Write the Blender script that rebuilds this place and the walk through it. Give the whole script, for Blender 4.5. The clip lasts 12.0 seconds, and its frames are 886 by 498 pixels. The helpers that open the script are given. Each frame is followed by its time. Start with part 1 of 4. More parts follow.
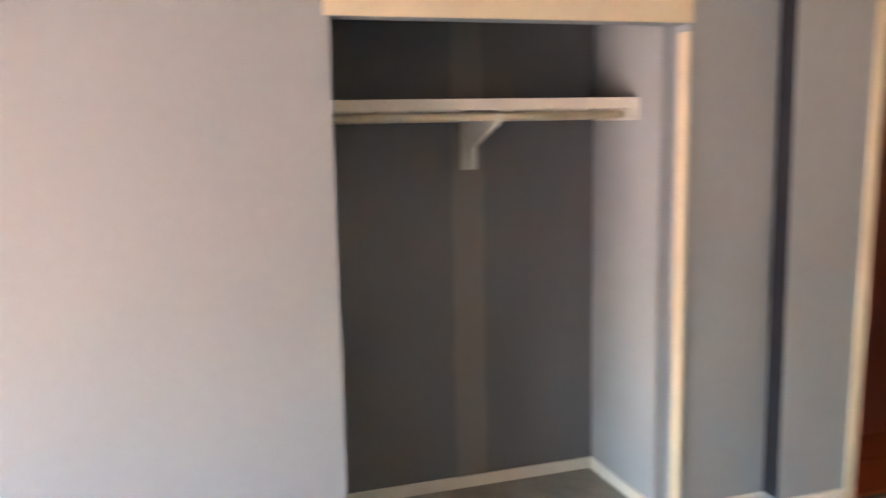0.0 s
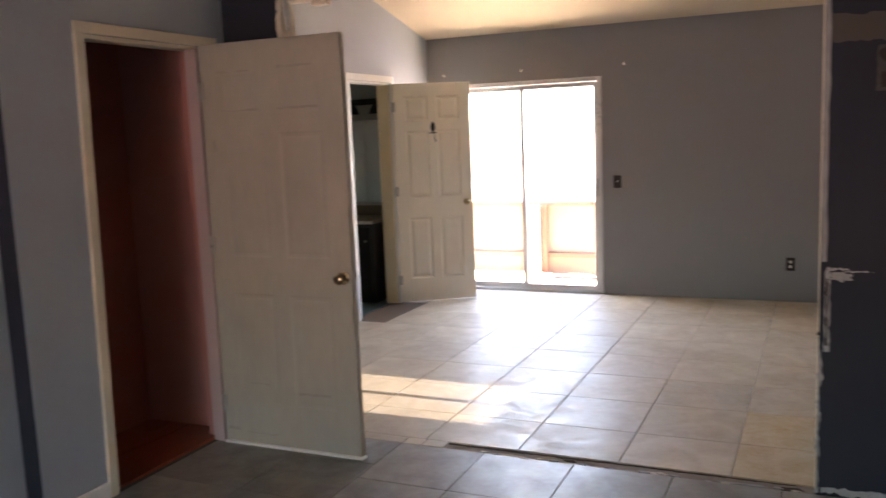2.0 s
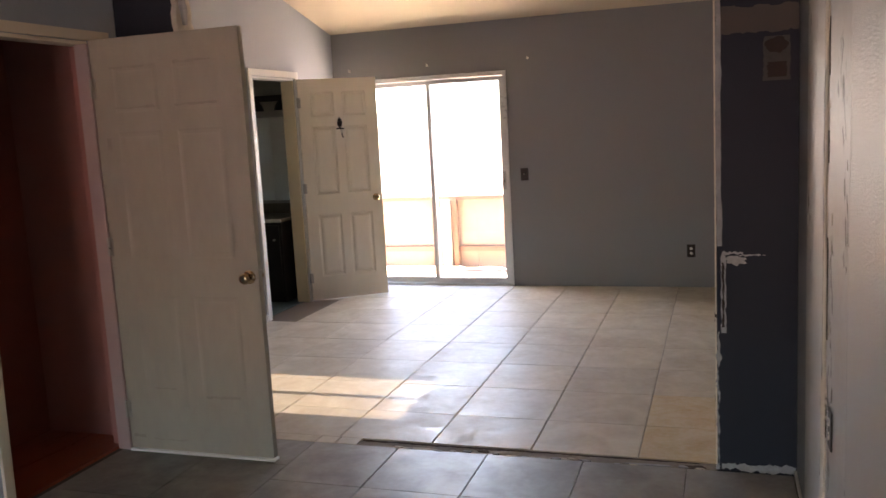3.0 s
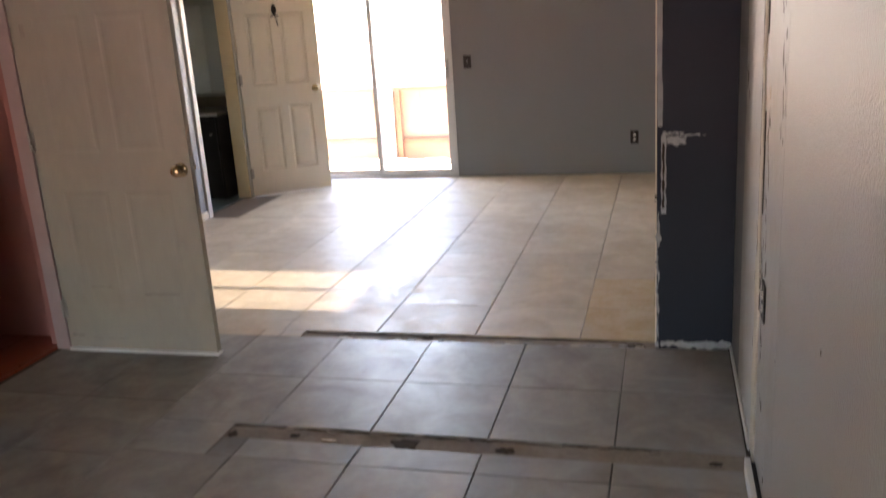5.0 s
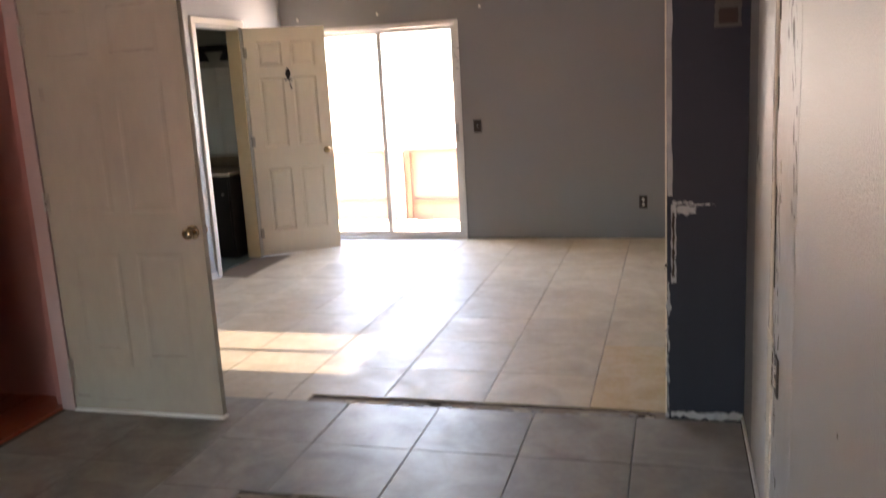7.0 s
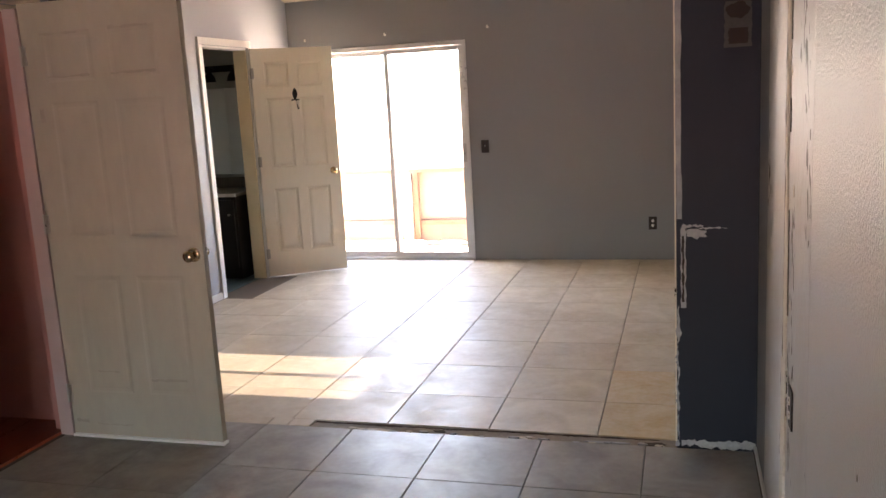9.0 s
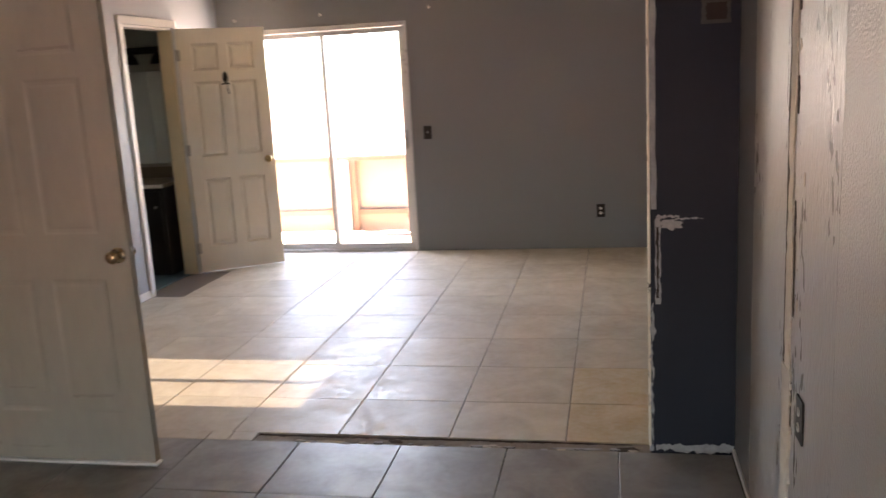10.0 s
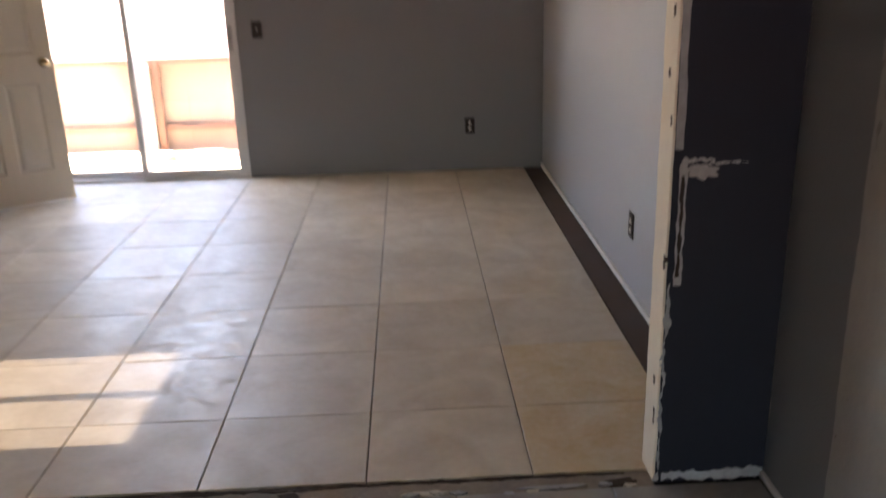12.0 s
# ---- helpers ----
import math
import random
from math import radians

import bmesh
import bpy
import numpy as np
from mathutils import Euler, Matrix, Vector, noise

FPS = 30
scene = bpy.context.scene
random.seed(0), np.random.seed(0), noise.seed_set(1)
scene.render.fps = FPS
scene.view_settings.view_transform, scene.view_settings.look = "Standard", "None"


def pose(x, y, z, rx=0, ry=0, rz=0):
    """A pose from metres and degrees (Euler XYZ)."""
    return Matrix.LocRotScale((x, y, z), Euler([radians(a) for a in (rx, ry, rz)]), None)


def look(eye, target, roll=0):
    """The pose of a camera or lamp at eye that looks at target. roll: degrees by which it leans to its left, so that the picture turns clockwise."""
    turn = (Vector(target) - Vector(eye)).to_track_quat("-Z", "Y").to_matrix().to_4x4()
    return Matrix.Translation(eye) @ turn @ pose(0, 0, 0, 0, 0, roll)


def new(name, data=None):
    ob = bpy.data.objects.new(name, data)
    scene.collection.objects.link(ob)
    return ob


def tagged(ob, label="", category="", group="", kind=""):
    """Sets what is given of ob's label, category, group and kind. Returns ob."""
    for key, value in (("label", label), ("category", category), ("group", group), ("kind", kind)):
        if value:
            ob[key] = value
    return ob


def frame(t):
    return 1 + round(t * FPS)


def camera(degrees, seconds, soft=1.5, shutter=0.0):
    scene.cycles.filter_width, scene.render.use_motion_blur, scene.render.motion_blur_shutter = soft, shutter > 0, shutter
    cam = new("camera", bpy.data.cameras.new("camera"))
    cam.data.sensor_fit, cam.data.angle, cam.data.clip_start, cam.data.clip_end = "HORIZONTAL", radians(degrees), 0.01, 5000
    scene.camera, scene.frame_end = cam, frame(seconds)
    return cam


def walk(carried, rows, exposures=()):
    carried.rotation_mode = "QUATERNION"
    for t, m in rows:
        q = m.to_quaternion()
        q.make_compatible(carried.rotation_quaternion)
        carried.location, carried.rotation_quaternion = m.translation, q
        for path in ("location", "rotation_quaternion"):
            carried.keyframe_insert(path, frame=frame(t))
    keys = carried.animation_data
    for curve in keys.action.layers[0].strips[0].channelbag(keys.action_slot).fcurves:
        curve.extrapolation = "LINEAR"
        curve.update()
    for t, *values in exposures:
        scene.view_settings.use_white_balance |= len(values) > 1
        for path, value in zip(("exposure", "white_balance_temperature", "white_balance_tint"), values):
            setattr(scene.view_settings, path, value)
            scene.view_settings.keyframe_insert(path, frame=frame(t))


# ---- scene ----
cam = camera(55.2, 12.0, shutter=0.5)
PATH = [
    (0, (-0.491, -3.74, 1.656), (-2.37, -3.122, 1.363), -1.1),
    (0.3, (-0.435, -3.742, 1.596), (-2.211, -2.855, 1.355), -2.0),
    (0.6, (-0.402, -3.755, 1.596), (-2.041, -2.632, 1.363), -2.0),
    (0.8, (-0.41, -3.768, 1.591), (-1.924, -2.483, 1.356), -1.9),
    (1, (-0.392, -3.754, 1.6), (-1.762, -2.318, 1.351), -1.8),
    (1.2, (-0.389, -3.737, 1.589), (-1.611, -2.174, 1.333), -1.7),
    (1.5, (-0.356, -3.752, 1.586), (-1.403, -2.069, 1.316), -1.9),
    (2, (-0.323, -3.737, 1.57), (-1.137, -1.93, 1.299), -2.3),
    (2.5, (-0.303, -3.727, 1.561), (-0.996, -1.87, 1.29), -2.9),
    (3, (-0.302, -3.72, 1.558), (-0.926, -1.842, 1.269), -3.1),
    (4.8, (-0.284, -3.669, 1.523), (-0.79, -1.79, 1.061), -3.4),
    (5, (-0.285, -3.658, 1.507), (-0.793, -1.799, 0.971), -3.9),
    (5.5, (-0.29, -3.653, 1.483), (-0.793, -1.833, 0.826), -4.8),
    (6, (-0.292, -3.66, 1.484), (-0.79, -1.842, 0.816), -4.9),
    (6.5, (-0.284, -3.66, 1.493), (-0.789, -1.828, 0.871), -4.6),
    (7, (-0.293, -3.651, 1.538), (-0.819, -1.763, 1.137), -3.2),
    (7.2, (-0.295, -3.649, 1.545), (-0.832, -1.756, 1.189), -3.0),
    (9, (-0.29, -3.574, 1.542), (-0.838, -1.683, 1.186), -3.2),
    (9.5, (-0.321, -3.42, 1.54), (-0.849, -1.529, 1.161), -2.6),
    (10, (-0.466, -3.294, 1.525), (-0.858, -1.373, 1.13), -3.2),
    (10.5, (-0.645, -3.106, 1.524), (-0.831, -1.151, 1.145), -3.9),
    (11, (-0.731, -2.746, 1.475), (-0.853, -0.774, 1.161), -4.1),
    (11.2, (-0.769, -2.629, 1.459), (-0.882, -0.655, 1.156), -3.3),
    (11.5, (-0.835, -2.482, 1.457), (-0.909, -0.517, 1.091), -1.9),
    (12, (-0.999, -2.12, 1.458), (-0.933, -0.225, 0.822), -1.7),
]
walk(cam, [(t, look(eye, target, roll)) for t, eye, target, roll in PATH],
     exposures=[(0.0, 6.95, 6950, 13), (0.6, 7.15, 6700, 14), (0.9, 6.7, 6350, 14), (1.2, 6.2, 6300, 16), (1.5, 5.55, 6250, 18), (2.0, 5.4, 6450, 19), (2.5, 5.1, 6600, 20),
                (4.8, 5.45, 6550, 19), (9.5, 5.6, 6700, 20), (10.0, 5.32, 6700, 20), (10.5, 4.8, 6700, 21), (11.5, 4.75, 6600, 21), (12.0, 4.95, 6450, 20)])

# ---- light ----
world = bpy.data.worlds.new("sky")
scene.world = world
world.use_nodes = True
wn = world.node_tree
sky = wn.nodes.new("ShaderNodeTexSky")
sky.sky_type = "NISHITA"
sky.sun_disc = False
sky.sun_elevation = radians(45)
sky.sun_rotation = radians(270)
wn.nodes["Background"].inputs["Strength"].default_value = 0.08
wn.links.new(sky.outputs[0], wn.nodes["Background"].inputs["Color"])
sun_data = bpy.data.lights.new("sun", "SUN")
sun_data.energy, sun_data.angle, sun_data.color = 5.0, radians(0.6), (1.0, 0.97, 0.92)
sun = new("sun", sun_data)
sun.matrix_world = look((-20, 0.7, 19.4), (0, 0.7, 0.0))

# ---- sky light through the openings ----
def window_lamp(name, eye, target, w, h, watts, color):
    d = bpy.data.lights.new(name, "AREA")
    d.shape, d.size, d.size_y, d.energy, d.color = "RECTANGLE", w, h, watts, color
    new(name, d).matrix_world = look(eye, target)


window_lamp("sky_light_south", (-1.6, -7.36, 0.705), (-1.6, -3.36, -1.15), 1.9, 1.0, 0.72, (0.88, 0.94, 1.0))
window_lamp("sky_light_north", (-2.95, 4.225, 1.45), (-2.95, 0, 1.45), 1.44, 1.06, 1.25, (1.0, 0.97, 0.92))
window_lamp("sky_light_west", (-3.99, 0.70, 1.05), (0, 0.70, 1.05), 0.68, 1.85, 0.10, (1.0, 0.92, 0.80))


# ---- materials ----
def mat(name, color, rough=0.6, second=None, big=1.2, small=25.0, amount=0.35, bump=0.0, bump_scale=60.0,
        metal=0.0, random_tint=0.0, rough_var=0.1, stretch=(1, 1, 1), coat=0.0, spec=0.5):
    """A surface that varies at two scales, with fine relief."""
    m = bpy.data.materials.new(name)
    m.use_nodes = True
    nt = m.node_tree
    n, l = nt.nodes, nt.links
    bsdf = n["Principled BSDF"]
    geo = n.new("ShaderNodeNewGeometry")
    mp = n.new("ShaderNodeMapping")
    mp.inputs["Scale"].default_value = stretch
    l.new(geo.outputs["Position"], mp.inputs["Vector"])
    n1, n2 = n.new("ShaderNodeTexNoise"), n.new("ShaderNodeTexNoise")
    n1.inputs["Scale"].default_value, n1.inputs["Detail"].default_value = big, 3
    n2.inputs["Scale"].default_value, n2.inputs["Detail"].default_value = small, 4
    l.new(mp.outputs[0], n1.inputs["Vector"])
    l.new(mp.outputs[0], n2.inputs["Vector"])
    add = n.new("ShaderNodeMix")
    add.data_type, add.inputs[0].default_value = "FLOAT", 0.4
    l.new(n1.outputs[0], add.inputs[2])
    l.new(n2.outputs[0], add.inputs[3])
    ramp = n.new("ShaderNodeMapRange")
    ramp.inputs[1].default_value, ramp.inputs[2].default_value = 0.22, 0.78
    l.new(add.outputs[0], ramp.inputs[0])
    mix = n.new("ShaderNodeMix")
    mix.data_type = "RGBA"
    second = second or tuple(c * (1 - amount) for c in color)
    mix.inputs[6].default_value, mix.inputs[7].default_value = (*second, 1), (*color, 1)
    l.new(ramp.outputs[0], mix.inputs[0])
    out = mix.outputs[2]
    if random_tint:
        info = n.new("ShaderNodeObjectInfo")
        mr = n.new("ShaderNodeMapRange")
        mr.inputs[3].default_value, mr.inputs[4].default_value = 1 - random_tint, 1 + random_tint * 0.5
        l.new(info.outputs["Random"], mr.inputs[0])
        hsv = n.new("ShaderNodeHueSaturation")
        l.new(mr.outputs[0], hsv.inputs["Value"])
        l.new(out, hsv.inputs["Color"])
        out = hsv.outputs[0]
    l.new(out, bsdf.inputs["Base Color"])
    rr = n.new("ShaderNodeMapRange")
    rr.inputs[1].default_value, rr.inputs[2].default_value = 0.3, 0.7
    rr.inputs[3].default_value, rr.inputs[4].default_value = max(rough - rough_var, 0.02), min(rough + rough_var, 1)
    l.new(add.outputs[0], rr.inputs[0])
    l.new(rr.outputs[0], bsdf.inputs["Roughness"])
    bsdf.inputs["Metallic"].default_value = metal
    bsdf.inputs["Specular IOR Level"].default_value = spec
    bsdf.inputs["Coat Weight"].default_value = coat
    if bump:
        n3 = n.new("ShaderNodeTexNoise")
        n3.inputs["Scale"].default_value, n3.inputs["Detail"].default_value = bump_scale, 3
        l.new(mp.outputs[0], n3.inputs["Vector"])
        bp = n.new("ShaderNodeBump")
        bp.inputs["Strength"].default_value, bp.inputs["Distance"].default_value = 0.6, bump
        l.new(n3.outputs[0], bp.inputs["Height"])
        l.new(bp.outputs[0], bsdf.inputs["Normal"])
    return m


def glass_mat(name="glass", tint=(0.93, 0.95, 0.94)):
    m = bpy.data.materials.new(name)
    m.use_nodes = True
    n, l = m.node_tree.nodes, m.node_tree.links
    g, tr, mx = n.new("ShaderNodeBsdfGlossy"), n.new("ShaderNodeBsdfTransparent"), n.new("ShaderNodeMixShader")
    g.inputs["Roughness"].default_value = 0.02
    tr.inputs["Color"].default_value = (*tint, 1)
    lw, pw, ma = n.new("ShaderNodeLayerWeight"), n.new("ShaderNodeMath"), n.new("ShaderNodeMath")
    lw.inputs["Blend"].default_value = 0.5
    pw.operation, ma.operation = "POWER", "MULTIPLY_ADD"
    pw.inputs[1].default_value = 4.0
    ma.inputs[1].default_value, ma.inputs[2].default_value = 0.9, 0.04
    l.new(lw.outputs["Facing"], pw.inputs[0])
    l.new(pw.outputs[0], ma.inputs[0])
    l.new(ma.outputs[0], mx.inputs[0])
    l.new(tr.outputs[0], mx.inputs[1])
    l.new(g.outputs[0], mx.inputs[2])
    l.new(mx.outputs[0], n["Material Output"].inputs["Surface"])
    return m


WALL_BLUE = mat("blue_grey_paint", (0.335, 0.372, 0.425), 0.5, amount=0.12, bump=0.002, bump_scale=70)
WALL_PALE = mat("pale_blue_grey_paint", (0.375, 0.388, 0.415), 0.5, amount=0.1, bump=0.0015, bump_scale=80)
WALL_MID = mat("mid_blue_grey_paint", (0.43, 0.43, 0.44), 0.5, amount=0.2, bump=0.0015, bump_scale=80)
# darker grey holds the shade of the backlit far wall
WALL_GREY = mat("shaded_warm_grey", (0.187, 0.183, 0.183), 0.55, amount=0.1, bump=0.0015, bump_scale=80)
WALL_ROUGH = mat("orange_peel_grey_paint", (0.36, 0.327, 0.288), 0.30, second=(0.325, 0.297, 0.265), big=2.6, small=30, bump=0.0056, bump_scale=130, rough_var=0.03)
SKIM = mat("smooth_skim_plaster", (0.39, 0.35, 0.305), 0.34, second=(0.27, 0.255, 0.24), big=5, small=40, bump=0.004, bump_scale=70, rough_var=0.12, stretch=(1, 1, 0.4))
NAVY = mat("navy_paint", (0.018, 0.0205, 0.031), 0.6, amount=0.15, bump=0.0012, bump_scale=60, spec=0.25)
# slate made darker so that the closet's shade is in its colour
CLOSET_SHADE = mat("closet_shaded_slate", (0.15, 0.158, 0.178), 0.55, amount=0.14, bump=0.0012, bump_scale=60)
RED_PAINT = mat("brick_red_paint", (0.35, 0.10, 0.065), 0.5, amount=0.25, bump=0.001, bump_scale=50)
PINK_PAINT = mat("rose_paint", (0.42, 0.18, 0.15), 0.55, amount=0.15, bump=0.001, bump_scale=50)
RED_FLOOR = mat("red_brown_laminate", (0.40, 0.085, 0.035), 0.34, amount=0.4, stretch=(8, 1, 1), small=40)
CEIL = mat("cream_textured_ceiling", (0.60, 0.49, 0.35), 0.9, amount=0.1, bump=0.006, bump_scale=120)
STUB_SHADE = mat("dark_grey_stub_shade", (0.19, 0.188, 0.19), 0.5, amount=0.25, bump=0.002, bump_scale=110)
GREY_HANDLE = mat("worn_grey_handle", (0.36, 0.35, 0.34), 0.4, amount=0.3)
JAMB_CREAM = mat("yellowed_cream_paint", (0.78, 0.66, 0.43), 0.45, amount=0.1)
BRIGHT_WHITE = mat("under_door_light_white", (0.86, 0.85, 0.83), 0.4, amount=0.06)
CREAM = mat("cream_trim_paint", (0.72, 0.64, 0.50), 0.45, amount=0.1)
WHITE = mat("white_trim_paint", (0.76, 0.74, 0.70), 0.4, amount=0.1)
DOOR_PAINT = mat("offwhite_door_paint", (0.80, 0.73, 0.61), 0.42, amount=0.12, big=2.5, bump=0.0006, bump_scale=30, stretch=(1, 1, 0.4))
# the off-white at half brightness: the near door's shade is in its colour
DOOR_PAINT_SHADED = mat("shaded_door_paint", (0.415, 0.375, 0.305), 0.45, amount=0.2, big=3, bump=0.0006, bump_scale=30, stretch=(1, 1, 0.4))
SCUFF_SHADE = mat("scuff_shade_paint", (0.40, 0.36, 0.295), 0.7, amount=0.4)


def tile_mat(name, light, dark, rough, smear, spec, tint=0.08, wave=0.00022, fine=0.3, size=4.5):
    """Glazed stone-look porcelain: clouds, fine speckle, and a glaze worn and smeared unevenly."""
    m = bpy.data.materials.new(name)
    m.use_nodes = True
    n, l = m.node_tree.nodes, m.node_tree.links
    bsdf = n["Principled BSDF"]
    geo = n.new("ShaderNodeNewGeometry")
    info = n.new("ShaderNodeObjectInfo")
    shift = n.new("ShaderNodeVectorMath")
    shift.operation = "SCALE"
    shift.inputs[0].default_value = (17.0, 31.0, 7.0)
    l.new(info.outputs["Random"], shift.inputs["Scale"])
    place = n.new("ShaderNodeVectorMath")
    l.new(geo.outputs["Position"], place.inputs[0])
    l.new(shift.outputs[0], place.inputs[1])

    def cloud(scale, detail, vector, distortion=0.0):
        t = n.new("ShaderNodeTexNoise")
        t.inputs["Scale"].default_value, t.inputs["Detail"].default_value = scale, detail
        t.inputs["Distortion"].default_value = distortion
        l.new(vector, t.inputs["Vector"])
        return t.outputs[0]

    def ranged(value, a, b, c, d):
        r = n.new("ShaderNodeMapRange")
        for k, v in enumerate((a, b, c, d)):
            r.inputs[k + 1].default_value = v
        l.new(value, r.inputs[0])
        return r.outputs[0]

    def mixed(fac, a, b):
        x = n.new("ShaderNodeMix")
        x.data_type = "FLOAT"
        x.inputs[0].default_value = fac
        l.new(a, x.inputs[2])
        l.new(b, x.inputs[3])
        return x.outputs[0]

    clouds = mixed(fine, cloud(size, 5, place.outputs[0], 0.8), cloud(38.0, 5, place.outputs[0]))
    col = n.new("ShaderNodeMix")
    col.data_type = "RGBA"
    col.inputs[6].default_value, col.inputs[7].default_value = (*dark, 1), (*light, 1)
    l.new(ranged(clouds, 0.3, 0.68, 0, 1), col.inputs[0])
    hsv = n.new("ShaderNodeHueSaturation")
    l.new(ranged(info.outputs["Random"], 0, 1, 1 - tint, 1 + tint * 0.6), hsv.inputs["Value"])
    l.new(col.outputs[2], hsv.inputs["Color"])
    l.new(hsv.outputs[0], bsdf.inputs["Base Color"])
    wipe = mixed(0.6, cloud(4.0, 5, geo.outputs["Position"], 0.5), cloud(21.0, 6, geo.outputs["Position"], 0.5))
    l.new(ranged(wipe, 0.36, 0.62, rough, rough + smear), bsdf.inputs["Roughness"])
    bsdf.inputs["Specular IOR Level"].default_value = spec
    bp = n.new("ShaderNodeBump")
    bp.inputs["Strength"].default_value, bp.inputs["Distance"].default_value = 0.5, wave
    l.new(cloud(24.0, 4, place.outputs[0]), bp.inputs["Height"])
    l.new(bp.outputs[0], bsdf.inputs["Normal"])
    return m


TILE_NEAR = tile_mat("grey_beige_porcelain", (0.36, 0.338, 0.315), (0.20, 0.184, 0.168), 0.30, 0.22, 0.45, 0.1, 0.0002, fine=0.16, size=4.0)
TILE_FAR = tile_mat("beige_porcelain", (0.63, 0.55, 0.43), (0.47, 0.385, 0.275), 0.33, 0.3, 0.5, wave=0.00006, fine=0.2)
TILE_AMBER = tile_mat("amber_stained_porcelain", (0.62, 0.53, 0.39), (0.48, 0.335, 0.16), 0.34, 0.3, 0.45, 0.05, wave=0.00006)
GROUT = mat("dark_grout", (0.13, 0.115, 0.10), 0.9, amount=0.4)
CONCRETE = mat("raw_concrete", (0.34, 0.29, 0.24), 0.9, second=(0.16, 0.13, 0.10), big=7, small=60, bump=0.004, bump_scale=50)
SUBFLOOR = mat("bare_brown_subfloor", (0.10, 0.058, 0.035), 0.75, amount=0.5, big=5, bump=0.001)
THRESHOLD = mat("worn_brown_threshold", (0.21, 0.16, 0.12), 0.6, amount=0.45, big=8, small=50, bump=0.001)
PAPER = mat("torn_white_drywall", (0.46, 0.45, 0.44), 0.85, second=(0.22, 0.215, 0.22), big=14, small=70, bump=0.003, bump_scale=50)
GYPSUM = mat("raw_cream_gypsum", (0.66, 0.60, 0.50), 0.9, second=(0.42, 0.36, 0.28), big=8, small=50, bump=0.004, bump_scale=40)
STUD = mat("clean_cream_stud", (0.80, 0.72, 0.58), 0.8, second=(0.70, 0.61, 0.47), big=6, small=40, bump=0.002, bump_scale=40)
DARK_CRACK = mat("dark_torn_edge", (0.075, 0.05, 0.035), 0.95, amount=0.5, big=20)
BROWN_TORN = mat("brown_torn_paper", (0.042, 0.028, 0.019), 0.9, amount=0.5, big=30, small=90, bump=0.003)
BEIGE_BAND = mat("old_tan_paint", (0.085, 0.070, 0.056), 0.7, amount=0.3, big=12)
GREY_SMEAR = mat("grey_smear", (0.085, 0.078, 0.072), 0.9, amount=0.5, big=20, small=80)
BRASS = mat("aged_brass", (0.55, 0.42, 0.24), 0.25, metal=1.0, amount=0.2)
STEEL = mat("brushed_steel", (0.45, 0.42, 0.38), 0.35, metal=1.0, amount=0.2)
ALU = mat("white_aluminium", (0.52, 0.51, 0.50), 0.35, metal=0.2, amount=0.08)
BLACK_METAL = mat("black_iron", (0.02, 0.018, 0.016), 0.5, metal=0.6, amount=0.3)
BROWN_PLASTIC = mat("dark_brown_plastic", (0.022, 0.015, 0.011), 0.5, amount=0.2, spec=0.25)
POST_ROSE = mat("pale_rose_post_paint", (0.46, 0.34, 0.32), 0.5, amount=0.15)
IVORY = mat("ivory_plastic", (0.62, 0.58, 0.50), 0.4, amount=0.1)
FENCE_WOOD = mat("weathered_cedar", (0.37, 0.285, 0.235), 0.75, amount=0.22, stretch=(6, 6, 1), random_tint=0.12, bump=0.002)
FENCE_RAIL = mat("red_cedar_rail", (0.22, 0.12, 0.088), 0.75, amount=0.25, bump=0.002)
POST_WHITE = mat("pale_post", (0.72, 0.66, 0.58), 0.7, amount=0.15)
PATIO = mat("pale_concrete_patio", (0.74, 0.565, 0.36), 0.9, amount=0.15, bump=0.003)
EARTH = mat("dry_earth", (0.36, 0.22, 0.15), 0.95, amount=0.35, bump=0.02, bump_scale=15)
VANITY = mat("espresso_wood", (0.018, 0.014, 0.012), 0.5, amount=0.3, stretch=(1, 1, 6))
COUNTER = mat("white_cultured_marble", (0.75, 0.74, 0.72), 0.25, amount=0.08)
BATH_WALL = mat("bath_pale_green_paint", (0.40, 0.39, 0.33), 0.6, amount=0.1)
COUNTER_TOP = mat("olive_brown_laminate", (0.22, 0.19, 0.14), 0.4, amount=0.3, big=9, small=60)
BATH_FLOOR = mat("teal_vinyl", (0.10, 0.16, 0.16), 0.4, amount=0.4, big=6)
MIRROR = mat("mirror_silver", (0.85, 0.87, 0.86), 0.03, metal=1.0, amount=0.02, rough_var=0.01)
GLASS = glass_mat()
SUN_DIMMER = glass_mat("sun_dimming_glass", (0.17, 0.163, 0.148))


# ---- building helpers ----
def box_bm(bm, x0, y0, z0, x1, y1, z1, bevel=0.0):
    r = bmesh.ops.create_cube(bm, size=1.0)
    vs = r["verts"]
    bmesh.ops.transform(bm, verts=vs, matrix=Matrix.Translation(((x0 + x1) / 2, (y0 + y1) / 2, (z0 + z1) / 2))
                        @ Matrix.Diagonal((x1 - x0, y1 - y0, z1 - z0, 1)))
    if bevel:
        es = list({e for v in vs for e in v.link_edges})
        bmesh.ops.bevel(bm, geom=es, offset=bevel, segments=2, affect="EDGES", profile=0.7)


def boxes(*bs, bevel=0.0):
    bm = bmesh.new()
    for b in bs:
        box_bm(bm, *b, bevel=bevel)
    return bm


